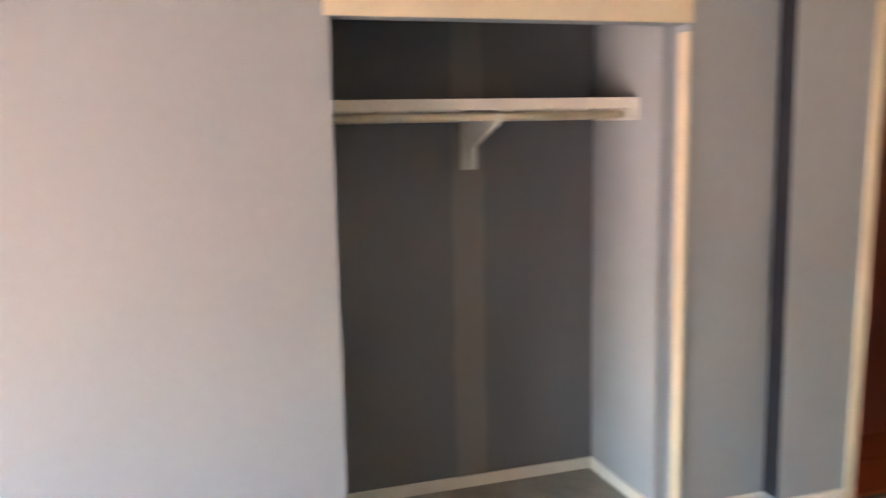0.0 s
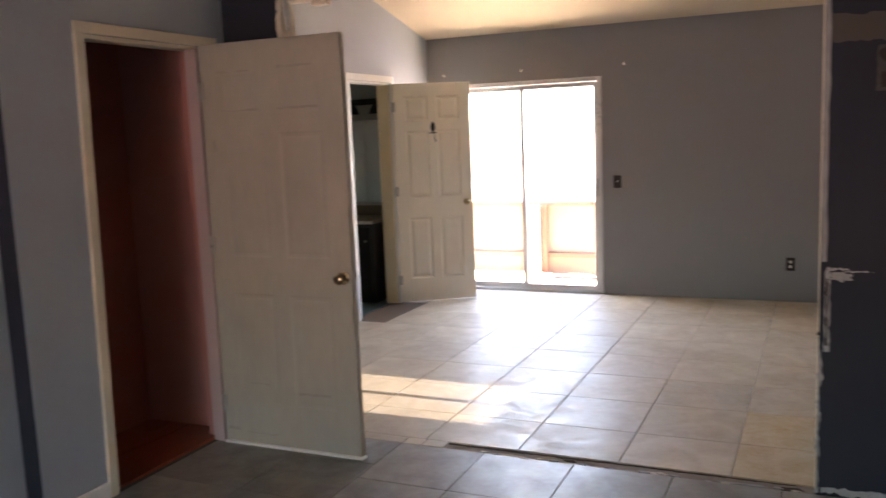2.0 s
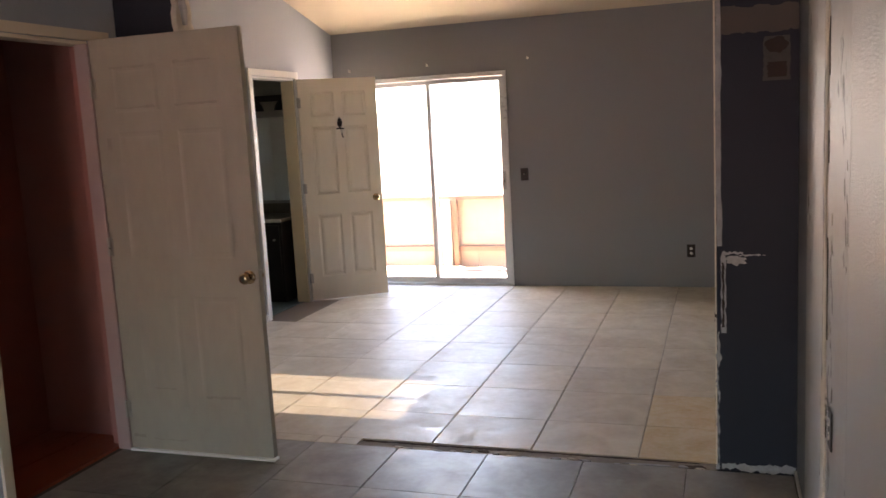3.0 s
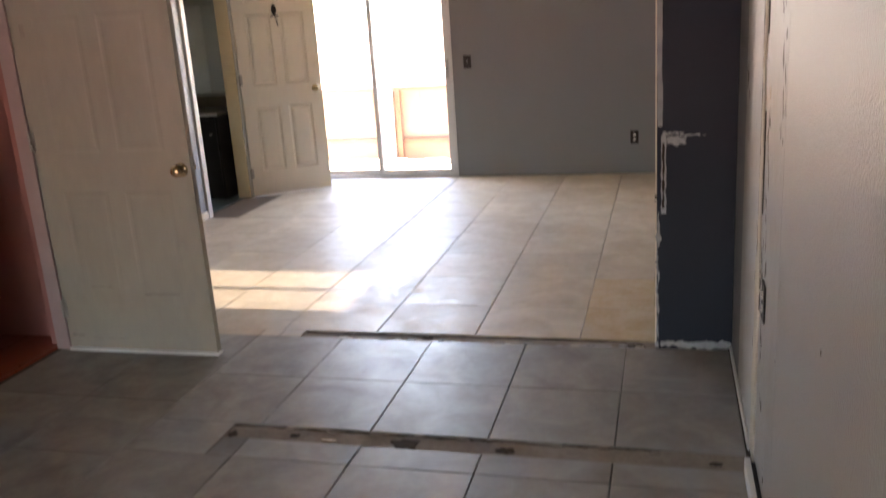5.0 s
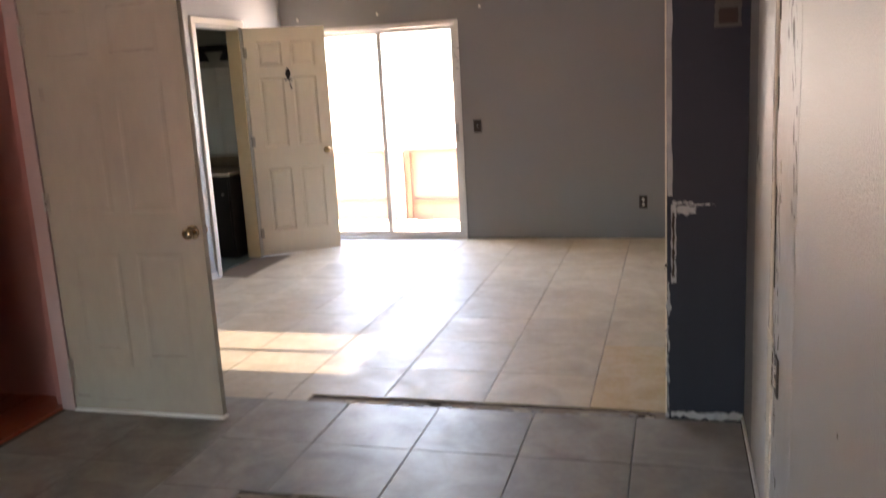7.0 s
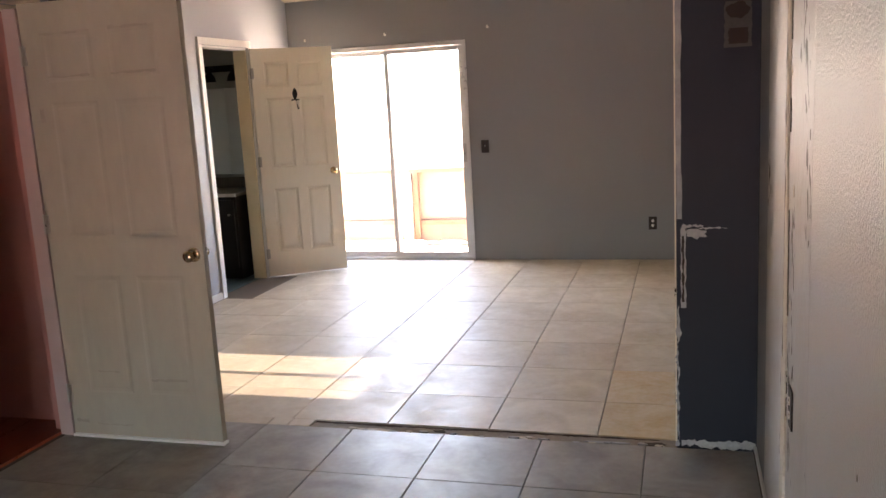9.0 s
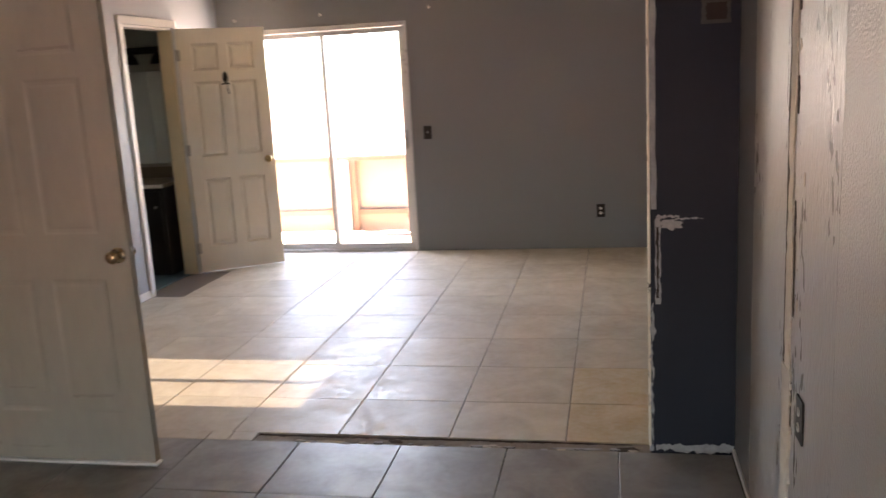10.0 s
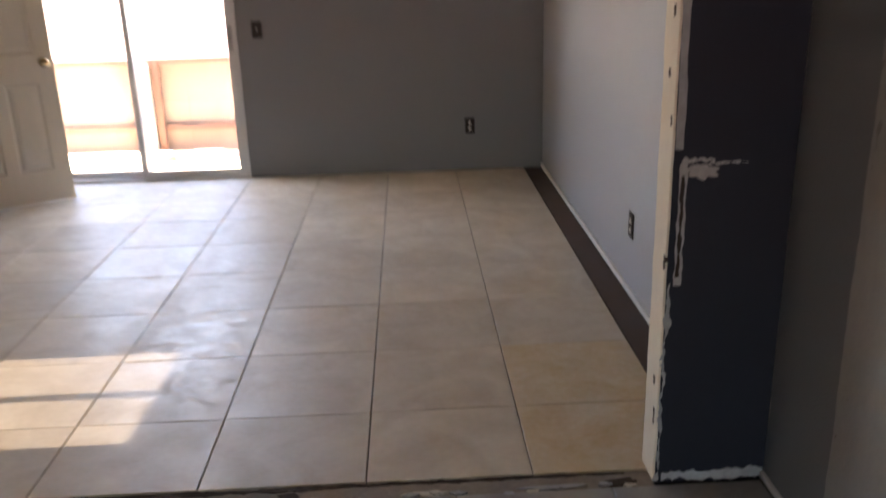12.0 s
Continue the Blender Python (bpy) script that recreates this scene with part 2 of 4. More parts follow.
def tube_bm(bm, pts, r, seg=12):
    """Round tube along points, with closed ends. r: one radius or one for each point."""
    pts = [Vector(p) for p in pts]
    rs = r if isinstance(r, (list, tuple)) else [r] * len(pts)
    rings = []
    for i, p in enumerate(pts):
        d = (pts[min(i + 1, len(pts) - 1)] - pts[max(i - 1, 0)]).normalized()
        up = Vector((0, 0, 1)) if abs(d.z) < 0.9 else Vector((1, 0, 0))
        u = d.cross(up).normalized()
        w = d.cross(u).normalized()
        rings.append([bm.verts.new(p + rs[i] * (math.cos(a) * u + math.sin(a) * w))
                      for a in [2 * math.pi * k / seg for k in range(seg)]])
    for a, b in zip(rings, rings[1:]):
        for k in range(seg):
            bm.faces.new((a[k], a[(k + 1) % seg], b[(k + 1) % seg], b[k]))
    bm.faces.new(rings[0])
    bm.faces.new(list(reversed(rings[-1])))
    bmesh.ops.recalc_face_normals(bm, faces=bm.faces)


def prism_x(pts, x0, x1):
    """A solid from an outline of (y, z), between two x."""
    bm = bmesh.new()
    a = [bm.verts.new((x0, y, z)) for y, z in pts]
    b = [bm.verts.new((x1, y, z)) for y, z in pts]
    bm.faces.new(a)
    bm.faces.new(list(reversed(b)))
    k = len(pts)
    for i in range(k):
        bm.faces.new((a[i], b[i], b[(i + 1) % k], a[(i + 1) % k]))
    bmesh.ops.recalc_face_normals(bm, faces=bm.faces)
    return bm


def link(name, bm, material, smooth=False):
    me = bpy.data.meshes.new(name)
    bm.to_mesh(me)
    bm.free()
    me.materials.append(material)
    if smooth:
        for p in me.polygons:
            p.use_smooth = True
    return new(name, me)


def part(name, bm, material, parent, label="", smooth=False):
    ob = link(name, bm, material, smooth)
    ob.parent = parent
    if label:
        ob["label"] = label
    return ob


def thing(name, label, category, at=(0, 0, 0), rz=0.0, kind="", group=""):
    ob = new(name)
    ob.empty_display_size = 0.1
    ob.matrix_world = pose(*at, 0, 0, rz)
    return tagged(ob, label, category, group, kind)


def structure(name, bm, material, label, category):
    return tagged(link(name, bm, material), label, category, kind="structure")


def ragged(u0, v0, u1, v1, depth, wobble, put, seed, steps=24, along=1):
    """A thin ragged-edged slab. put(u, v, d) gives the place of a point d above the surface."""
    rnd = random.Random(seed)
    bm = bmesh.new()
    steps *= 2
    rows = []
    for i in range(steps + 1):
        t = i / steps
        a = wobble * 1.6 * (noise.noise((seed * 3.7, i * 0.19, 0.2)) + 0.5 * noise.noise((seed * 1.3, i * 0.55, 5.1)) + rnd.uniform(-0.12, 0.12))
        b = wobble * 1.6 * (noise.noise((seed * 5.1, i * 0.17, 7.7)) + 0.5 * noise.noise((seed * 2.3, i * 0.5, 3.1)) + rnd.uniform(-0.12, 0.12))
        if along == 1:
            v = v0 + (v1 - v0) * t
            ends = (u0 + a, v), (u1 + b, v)
        else:
            u = u0 + (u1 - u0) * t
            ends = (u, v0 + a), (u, v1 + b)
        rows.append([bm.verts.new(put(*ends[0], 0.0)), bm.verts.new(put(*ends[0], depth)),
                     bm.verts.new(put(*ends[1], depth)), bm.verts.new(put(*ends[1], 0.0))])
    for a, b in zip(rows, rows[1:]):
        for k in range(3):
            bm.faces.new((a[k], a[k + 1], b[k + 1], b[k]))
    bm.faces.new(rows[0])
    bm.faces.new(list(reversed(rows[-1])))
    bmesh.ops.recalc_face_normals(bm, faces=bm.faces)
    return bm


def blob(cu, cv, ru, rv, depth, put, seed, n=36, rough=0.35):
    """A thin splat with an uneven outline."""
    bm = bmesh.new()
    lo, hi_ = [], []
    for k in range(n):
        a = 2 * math.pi * k / n
        f = 1 + rough * (noise.noise((math.cos(a) * 1.6 + seed, math.sin(a) * 1.6, seed * 0.7)) * 1.6
                         + 0.6 * noise.noise((math.cos(a) * 5 + seed, math.sin(a) * 5, seed * 1.7)))
        u, v = cu + ru * f * math.cos(a), cv + rv * f * math.sin(a)
        lo.append(bm.verts.new(put(u, v, 0.0)))
        hi_.append(bm.verts.new(put(cu + (u - cu) * 0.93, cv + (v - cv) * 0.93, depth)))
    bm.faces.new(hi_)
    for k in range(n):
        bm.faces.new((lo[k], lo[(k + 1) % n], hi_[(k + 1) % n], hi_[k]))
    bmesh.ops.recalc_face_normals(bm, faces=bm.faces)
    return bm


# ---- plan ----
FAR_Y = 4.08        # inner face of the far wall
LEFT_FAR = -3.94    # left wall of the far room
LEFT_NEAR = -3.235  # wall with the red closet's doorway
LEFT_CLO = -3.33    # wall with the open closet
BACK_Y = -7.3
RIDGE_Y, RIDGE_Z = -0.6, 3.62
LOW_Y, LOW_Z = -5.3, RIDGE_Z - 0.241 * 4.7


def ceiling_z(y):
    return 2.49 + 0.241 * (FAR_Y - y) if y > RIDGE_Y else max(RIDGE_Z - 0.241 * (RIDGE_Y - y), LOW_Z)


# ---- large structure ----
structure("floor", boxes((-5.7, BACK_Y - 0.15, -0.2, 0.15, FAR_Y + 0.14, -0.012)), GROUT, "dark grout and slab under the floor tiles", "floor")
T = 0.12
structure("ceiling", prism_x([(FAR_Y + 0.2, ceiling_z(FAR_Y + 0.2)), (RIDGE_Y, RIDGE_Z), (LOW_Y, LOW_Z), (BACK_Y - 0.2, LOW_Z),
                              (BACK_Y - 0.2, LOW_Z + 0.15), (LOW_Y, LOW_Z + 0.15), (RIDGE_Y, RIDGE_Z + 0.15), (FAR_Y + 0.2, ceiling_z(FAR_Y + 0.2) + 0.15)],
                             -4.15, 0.25), CEIL, "cream textured vaulted ceiling", "ceiling")


def top(y):
    return ceiling_z(y) + 0.03


def wall_right_outline(y0, y1):
    pts = [(y0, -0.15), (y1, -0.15), (y1, top(y1))]
    if y0 < RIDGE_Y < y1:
        pts.append((RIDGE_Y, top(RIDGE_Y)))
    if y0 < LOW_Y:
        pts.append((LOW_Y, top(LOW_Y)))
    pts.append((y0, top(y0)))
    return pts


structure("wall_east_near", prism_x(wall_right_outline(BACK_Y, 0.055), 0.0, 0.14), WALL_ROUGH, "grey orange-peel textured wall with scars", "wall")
structure("wall_east_far", prism_x(wall_right_outline(0.055, FAR_Y + T), -0.018, 0.14), WALL_MID, "blue-grey painted wall beside the tiled floor", "wall")
# far wall with the sliding door's opening
SX0, SX1, SZ = -3.71, -2.19, 2.03
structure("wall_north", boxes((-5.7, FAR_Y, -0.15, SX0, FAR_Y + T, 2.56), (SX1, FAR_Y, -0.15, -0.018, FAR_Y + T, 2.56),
                              (SX0, FAR_Y, SZ, SX1, FAR_Y + T, 2.56)), WALL_GREY, "grey wall with a sliding glass door, darkened as backlit", "wall")
# left wall of the far room: bathroom doorway and a twin window
BY0, BY1, BZ = 2.50, 3.235, 2.04
WY0, WY1, WZ0, WZ1 = 0.335, 1.065, 0.06, 2.03
x0, x1 = LEFT_FAR - T, LEFT_FAR


def side(y0, y1, z0):
    return prism_x([(y0, z0), (y1, z0), (y1, top(y1)), (y0, top(y0))], x0, x1)


bm = boxes((x0, WY0, -0.15, x1, WY1, WZ0))
for y0, y1, z0 in ((0.115, WY0, -0.15), (WY0, WY1, WZ1), (WY1, BY0, -0.15), (BY0, BY1, BZ), (BY1, FAR_Y, -0.15)):
    piece = side(y0, y1, z0)
    me = bpy.data.meshes.new("tmp")
    piece.to_mesh(me)
    piece.free()
    bm.from_mesh(me)
    bpy.data.meshes.remove(me)
structure("wall_west_far", bm, WALL_PALE, "pale blue-grey wall with the bathroom doorway", "wall")
# left wall of the near room
RY0, RY1, RZ = -0.955, -0.215, 2.055
LEAN = 0.044   # the doorway's south side is out of plumb by this much at the floor
bm = prism_x([(-1.385, -0.15), (RY0 - LEAN, -0.15), (RY0 - LEAN, 0.0), (RY0, RZ), (RY0, 3.5), (-1.385, 3.5)], LEFT_NEAR - 0.1, LEFT_NEAR)
box_bm(bm, LEFT_NEAR - 0.1, RY0, RZ, LEFT_NEAR, RY1, 3.5)
box_bm(bm, LEFT_NEAR - 0.1, RY1, -0.15, LEFT_NEAR, 0.115, 3.5)
structure("wall_west_near", bm, WALL_BLUE, "blue-grey wall with the red closet's doorway", "wall")
CY0, CY1, CZ = -3.186, -1.80, 2.014
structure("wall_west_closet", boxes((LEFT_CLO - 0.1, BACK_Y, -0.15, LEFT_CLO, CY0, 3.3), (LEFT_CLO - 0.1, CY0, CZ, LEFT_CLO, CY1, 3.3),
                                    (LEFT_CLO - 0.1, CY1, -0.15, LEFT_CLO, -1.385, 3.3)), WALL_BLUE, "blue-grey wall round the open closet", "wall")
# thin navy strip stands in for the shade on this step
structure("return_shade", boxes((LEFT_CLO + 0.001, -1.389, 0.076, LEFT_NEAR - 0.003, -1.3855, 3.2)), NAVY, "navy strip painted as shade where the wall steps back", "wall")
# open closet's inside
CBX = -3.98
structure("closet_back", boxes((CBX - 0.1, -3.4, -0.15, CBX, -1.75, 3.0)), CLOSET_SHADE, "closet back wall, slate darkened for the closet's shade", "wall")
# this side keeps the lighter wall colour for the light it gets
structure("closet_side", boxes((CBX, -1.86, -0.15, LEFT_CLO - 0.1, -1.76, 3.0)), WALL_BLUE, "blue-grey closet side wall, lighter for the light on it", "wall")
structure("closet_side", boxes((CBX, -3.4, -0.15, LEFT_CLO - 0.1, -3.3, 3.0)), CLOSET_SHADE, "closet side wall, slate darkened for the closet's shade", "wall")
structure("closet_ceiling", boxes((CBX - 0.1, -3.4, 2.45, LEFT_CLO - 0.1, -1.76, 2.55)), CLOSET_SHADE, "closet ceiling", "ceiling")
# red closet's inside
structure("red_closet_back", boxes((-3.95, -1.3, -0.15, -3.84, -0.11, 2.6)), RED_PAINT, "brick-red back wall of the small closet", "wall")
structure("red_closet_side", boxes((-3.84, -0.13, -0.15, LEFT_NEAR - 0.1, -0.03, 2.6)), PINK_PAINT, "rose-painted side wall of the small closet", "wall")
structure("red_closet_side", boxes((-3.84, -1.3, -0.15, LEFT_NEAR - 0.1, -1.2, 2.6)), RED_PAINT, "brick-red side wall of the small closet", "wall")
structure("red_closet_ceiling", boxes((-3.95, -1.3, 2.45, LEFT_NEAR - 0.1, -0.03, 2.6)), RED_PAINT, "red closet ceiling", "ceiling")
structure("red_closet_floor", boxes((-3.84, -1.2, -0.012, LEFT_NEAR - 0.045, -0.13, 0.002)), RED_FLOOR, "red-brown laminate closet floor", "floor")
# back wall with a window behind the walker
structure("wall_south", boxes((LEFT_CLO - 0.1, BACK_Y - T, -0.15, -2.6, BACK_Y, 2.6), (-0.6, BACK_Y - T, -0.15, 0.0, BACK_Y, 2.6),
                              (-2.6, BACK_Y - T, -0.15, -0.6, BACK_Y, 0.08), (-2.6, BACK_Y - T, 1.33, -0.6, BACK_Y, 2.6)), WALL_BLUE, "blue-grey wall with a window", "wall")
# what is left of the wall between the rooms
structure("wall_stub", prism_x([(0.0, -0.012), (0.112, -0.012), (0.112, top(0.112)), (0.0, top(0.0))], -0.322, 0.0), NAVY, "navy wall stub left after demolition, scuffed", "wall")
structure("wall_stub_west", prism_x([(0.0, -0.012), (0.115, -0.012), (0.115, top(0.115)), (0.0, top(0.0))], LEFT_FAR - T, -2.885), NAVY, "dark navy wall stub with a torn edge", "wall")
# bathroom shell
structure("bath_wall_north", boxes((-5.6, 3.66, -0.15, LEFT_FAR - T, 3.76, 2.6)), BATH_WALL, "pale green-grey bathroom wall", "wall")
structure("bath_wall_south", boxes((-5.6, 1.5, -0.15, LEFT_FAR - T, 1.6, 2.6)), BATH_WALL, "pale green-grey bathroom wall", "wall")
structure("bath_wall_west", boxes((-5.7, 1.5, -0.15, -5.6, FAR_Y, 2.6)), BATH_WALL, "pale green-grey bathroom wall", "wall")
structure("bath_ceiling", boxes((-5.7, 1.5, 2.45, LEFT_FAR - T, FAR_Y, 2.55)), BATH_WALL, "bathroom ceiling", "ceiling")
structure("bath_floor", boxes((-5.6, 1.6, -0.012, LEFT_FAR - 0.07, 3.66, 0.0)), BATH_FLOOR, "teal vinyl bathroom floor", "floor")
# outdoors
structure("ground", boxes((-300, -300, -0.75, 300, 300, -0.16)), EARTH, "dry bare earth outside", "ground")
structure("patio", boxes((-6.0, FAR_Y + T, -0.20, 2.0, 4.95, -0.05), bevel=0.01), PATIO, "pale concrete patio slab", "pavement")

# ---- trim and openings ----
def casing(name, plane_x, y0, y1, z1, w, d, material, label, side_in=0.1, right_w=None, head_extra=0.0, right_material=None, lean=0.0):
    """Door casing on a wall that faces +x, with its jamb lining."""
    t = thing(name, label, "door frame", (plane_x, (y0 + y1) / 2, 0), kind="structure")
    oy = (y0 + y1) / 2
    rw = w if right_w is None else right_w

    def local(*b, bevel=0.004):
        return boxes(*[(b0, b1 - oy, b2, b3, b4 - oy, b5) for b0, b1, b2, b3, b4, b5 in b], bevel=bevel)

    def leaning(bm):
        for v in bm.verts:
            v.co.y -= lean * (1 - v.co.z / z1)
        return bm

    part("side_casing", leaning(local((0, y0 - w, 0, d, y0, z1))), material, t)
    if rw > 0:
        part("side_casing", local((0, y1, 0, d, y1 + rw, z1)), material, t)
    part("head_casing", local((0, y0 - w, z1 + 0.001, d, y1 + rw + head_extra, z1 + w)), material, t)
    part("jamb_lining", leaning(local((-side_in, y0 + 0.001, 0, -0.001, y0 + 0.018, z1 - 0.02))), material, t)
    part("jamb_lining", local((-side_in, y1 - 0.018, 0, -0.001, y1 - 0.001, z1 - 0.02)), right_material or material, t)
    part("head_lining", local((-side_in, y0 + 0.001, z1 - 0.019, -0.001, y1 - 0.001, z1 - 0.001)), material, t)
    return t


casing("door_frame_1", LEFT_FAR, BY0, BY1, BZ, 0.058, 0.018, WHITE, "white painted bathroom door casing", side_in=0.12, right_material=JAMB_CREAM)
casing("door_frame_2", LEFT_NEAR, RY0, RY1, RZ, 0.05, 0.016, CREAM, "cream casing of the red closet's doorway", side_in=0.1, right_w=0.0, head_extra=0.14, right_material=PINK_PAINT, lean=LEAN)

# open closet's header and jamb boards
t = thing("closet_frame", "cream painted boards framing the open closet", "closet frame", (LEFT_CLO, CY0, 0), kind="structure")
part("head_board", boxes((0.0, -0.02, CZ, 0.016, CY1 - CY0 + 0.002, CZ + 0.095), bevel=0.004), CREAM, t)
part("side_board", boxes((-0.055, CY1 - CY0 - 0.016, 0, 0.012, CY1 - CY0 - 0.001, CZ - 0.03), bevel=0.004), CREAM, t)


def baseboard(x0, y0, x1, y1, h, label="white painted baseboard"):
    bm = boxes((x0, y0, 0.0, x1, y1, h), bevel=0.004)
    return tagged(link("baseboard", bm, WHITE), label, "baseboard", kind="structure")


baseboard(LEFT_NEAR, -1.385, LEFT_NEAR + 0.014, RY0 - LEAN - 0.052, 0.075)
baseboard(LEFT_CLO, CY1 + 0.037, LEFT_CLO + 0.014, -1.387, 0.075)
baseboard(LEFT_CLO, BACK_Y, LEFT_CLO + 0.014, CY0 - 0.02, 0.075)
baseboard(CBX, -3.3, CBX + 0.014, -1.86, 0.055)
baseboard(CBX + 0.015, -1.874, LEFT_CLO - 0.1, -1.86, 0.055)
baseboard(LEFT_FAR, 1.07, LEFT_FAR + 0.013, BY0 - 0.06, 0.06)
baseboard(-0.034, BACK_Y, -0.016, -1.045, 0.055)
# black filler put into the open gap as its shade
structure("gap_shade", boxes((-0.015, BACK_Y, 0.0, -0.001, -1.045, 0.040)), BLACK_METAL, "black filler as the shade behind the baseboard", "wall gap")
baseboard(-0.012, -0.90, -0.001, -0.004, 0.02, "thin white caulk strip along the wall foot")
baseboard(-0.032, 0.12, -0.019, FAR_Y - 0.01, 0.028, "thin white strip along the wall foot")

# closet floor and the threshold strips
structure("closet_floor", boxes((CBX, -3.3, -0.012, LEFT_CLO - 0.001, -1.86, 0.0)), TILE_NEAR, "grey tiled closet floor", "floor")

# ---- sliding glass door ----
t = thing("window_1", "white aluminium sliding glass door, closed", "sliding door", (SX0, FAR_Y, 0), kind="structure")
W = SX1 - SX0
fr = part("door_frame", boxes((0, -0.012, 0.0, 0.035, 0.10, SZ), (W - 0.035, -0.012, 0.0, W, 0.10, SZ),
                              (0.035, -0.012, SZ - 0.04, W - 0.035, 0.10, SZ), (0.035, -0.012, 0.0, W - 0.035, 0.10, 0.022), bevel=0.003), ALU, t)
MX = W * 0.49
for i, (a, b, yy) in enumerate(((0.036, MX + 0.022, 0.055), (MX - 0.022, W - 0.036, 0.012))):
    p = part("sliding_panel" if i else "fixed_panel",
             boxes((a, yy, 0.024, a + 0.042, yy + 0.03, SZ - 0.042), (b - 0.042, yy, 0.024, b, yy + 0.03, SZ - 0.042),
                   (a + 0.042, yy, 0.024, b - 0.042, yy + 0.03, 0.07), (a + 0.042, yy, SZ - 0.085, b - 0.042, yy + 0.03, SZ - 0.042), bevel=0.003), ALU, t)
    g = part("pane", boxes((a + 0.042, yy + 0.012, 0.07, b - 0.042, yy + 0.017, SZ - 0.085)), GLASS, p)
    g.visible_shadow = False
    if i:
        hm = bmesh.new()
        box_bm(hm, b - 0.040, yy - 0.016, 0.925, b - 0.002, yy - 0.001, 1.095, bevel=0.003)
        tube_bm(hm, [(b - 0.021, yy - 0.012, 0.95), (b - 0.021, yy - 0.045, 0.97), (b - 0.021, yy - 0.045, 1.05), (b - 0.021, yy - 0.012, 1.07)], 0.009, 8)
        part("pull_handle", hm, GREY_HANDLE, p, "grey pull handle with a latch")
        part("latch", boxes((b - 0.028, yy - 0.03, 0.995, b - 0.014, yy - 0.012, 1.02), bevel=0.002), BLACK_METAL, p)
part("bottom_track", boxes((MX, -0.03, 0.0, W, -0.013, 0.016), bevel=0.003), STEEL, t, "worn dark metal track")

# twin window in the left wall and window behind
t = thing("window_2", "white framed pair of tall glass panes", "window", (LEFT_FAR - T, WY0, WZ0), kind="structure")
wy, wz = WY1 - WY0, WZ1 - WZ0
part("window_frame", boxes((0.03, 0, 0, 0.08, 0.02, wz), (0.03, wy - 0.02, 0, 0.08, wy, wz), (0.03, 0.02, 0, 0.08, wy - 0.02, 0.02),
                           (0.03, 0.02, wz - 0.02, 0.08, wy - 0.02, wz), (0.03, wy / 2 - 0.024, 0.02, 0.08, wy / 2 + 0.024, wz - 0.02)), WHITE, t)
# unseen panes, darkened only to weaken the sun patch on the floor
for a, b in ((0.02, wy / 2 - 0.024), (wy / 2 + 0.024, wy - 0.02)):
    part("pane", boxes((0.05, a, 0.02, 0.055, b, wz - 0.02)), SUN_DIMMER, t)
t = thing("window_3", "white framed window", "window", (-2.6, BACK_Y - T, 0.08), kind="structure")
part("window_frame", boxes((0, 0.03, 0, 0.03, 0.08, 1.25), (1.97, 0.03, 0, 2.0, 0.08, 1.25), (0.03, 0.03, 0, 1.97, 0.08, 0.03),
                           (0.03, 0.03, 1.22, 1.97, 0.08, 1.25), (0.985, 0.03, 0.03, 1.015, 0.08, 1.22)), WHITE, t)


# ---- doors ----
def panel_relief(bm, x0, z0, x1, z1, y, out, deep=1.0):
    """A moulded raised panel: sunk ovolo ring with a raised field. out: -1 or 1, the way the face looks."""
    steps = ((0.0, 0.0), (0.010, -0.007), (0.022, -0.009), (0.032, -0.004), (0.05, -0.001))
    rings = []
    for inset, dep in steps:
        yy = y + out * dep * deep
        rings.append([bm.verts.new(c) for c in ((x0 + inset, yy, z0 + inset), (x1 - inset, yy, z0 + inset),
                                                 (x1 - inset, yy, z1 - inset), (x0 + inset, yy, z1 - inset))])
    for a, b in zip(rings, rings[1:]):
        for k in range(4):
            bm.faces.new((a[k], a[(k + 1) % 4], b[(k + 1) % 4], b[k]))
    bm.faces.new(rings[-1])


def slab_face(bm, w, z0, z1, y, holes, out, deep=1.0):
    """A door face with rectangular holes, in cells."""
    xs = sorted({0.0, w, *[v for h in holes for v in (h[0], h[2])]})
    zs = sorted({z0, z1, *[v for h in holes for v in (h[1], h[3])]})
    for a, b in zip(xs, xs[1:]):
        for c, d in zip(zs, zs[1:]):
            mx, mz = (a + b) / 2, (c + d) / 2
            if any(h[0] < mx < h[2] and h[1] < mz < h[3] for h in holes):
                continue
            bm.faces.new([bm.verts.new(p) for p in ((a, y, c), (b, y, c), (b, y, d), (a, y, d))])
    for h in holes:
        panel_relief(bm, *h, y, out, deep)


def six_panel_bm(w, z0, z1, th, deep=1.0):
    s, m = 0.145 * w, 0.105 * w
    cols = ((s, (w - m) / 2), ((w + m) / 2, w - s))
    rows = ((z0 + 0.215, z0 + 0.79), (z0 + 0.975, z0 + 1.59), (z0 + 1.68, z0 + 1.90))
    holes = [(a, c, b, d) for a, b in cols for c, d in rows]
    bm = bmesh.new()
    slab_face(bm, w, z0, z1, 0.0, holes, -1, deep)
    slab_face(bm, w, z0, z1, th, holes, 1, deep)
    for q in (((0, 0, z0), (0, th, z0), (0, th, z1), (0, 0, z1)), ((w, 0, z0), (w, 0, z1), (w, th, z1), (w, th, z0)),
              ((0, 0, z1), (0, th, z1), (w, th, z1), (w, 0, z1)), ((0, 0, z0), (w, 0, z0), (w, th, z0), (0, th, z0))):
        bm.faces.new([bm.verts.new(p) for p in q])
    bmesh.ops.remove_doubles(bm, verts=bm.verts, dist=0.0004)
    bmesh.ops.recalc_face_normals(bm, faces=bm.faces)
    return bm


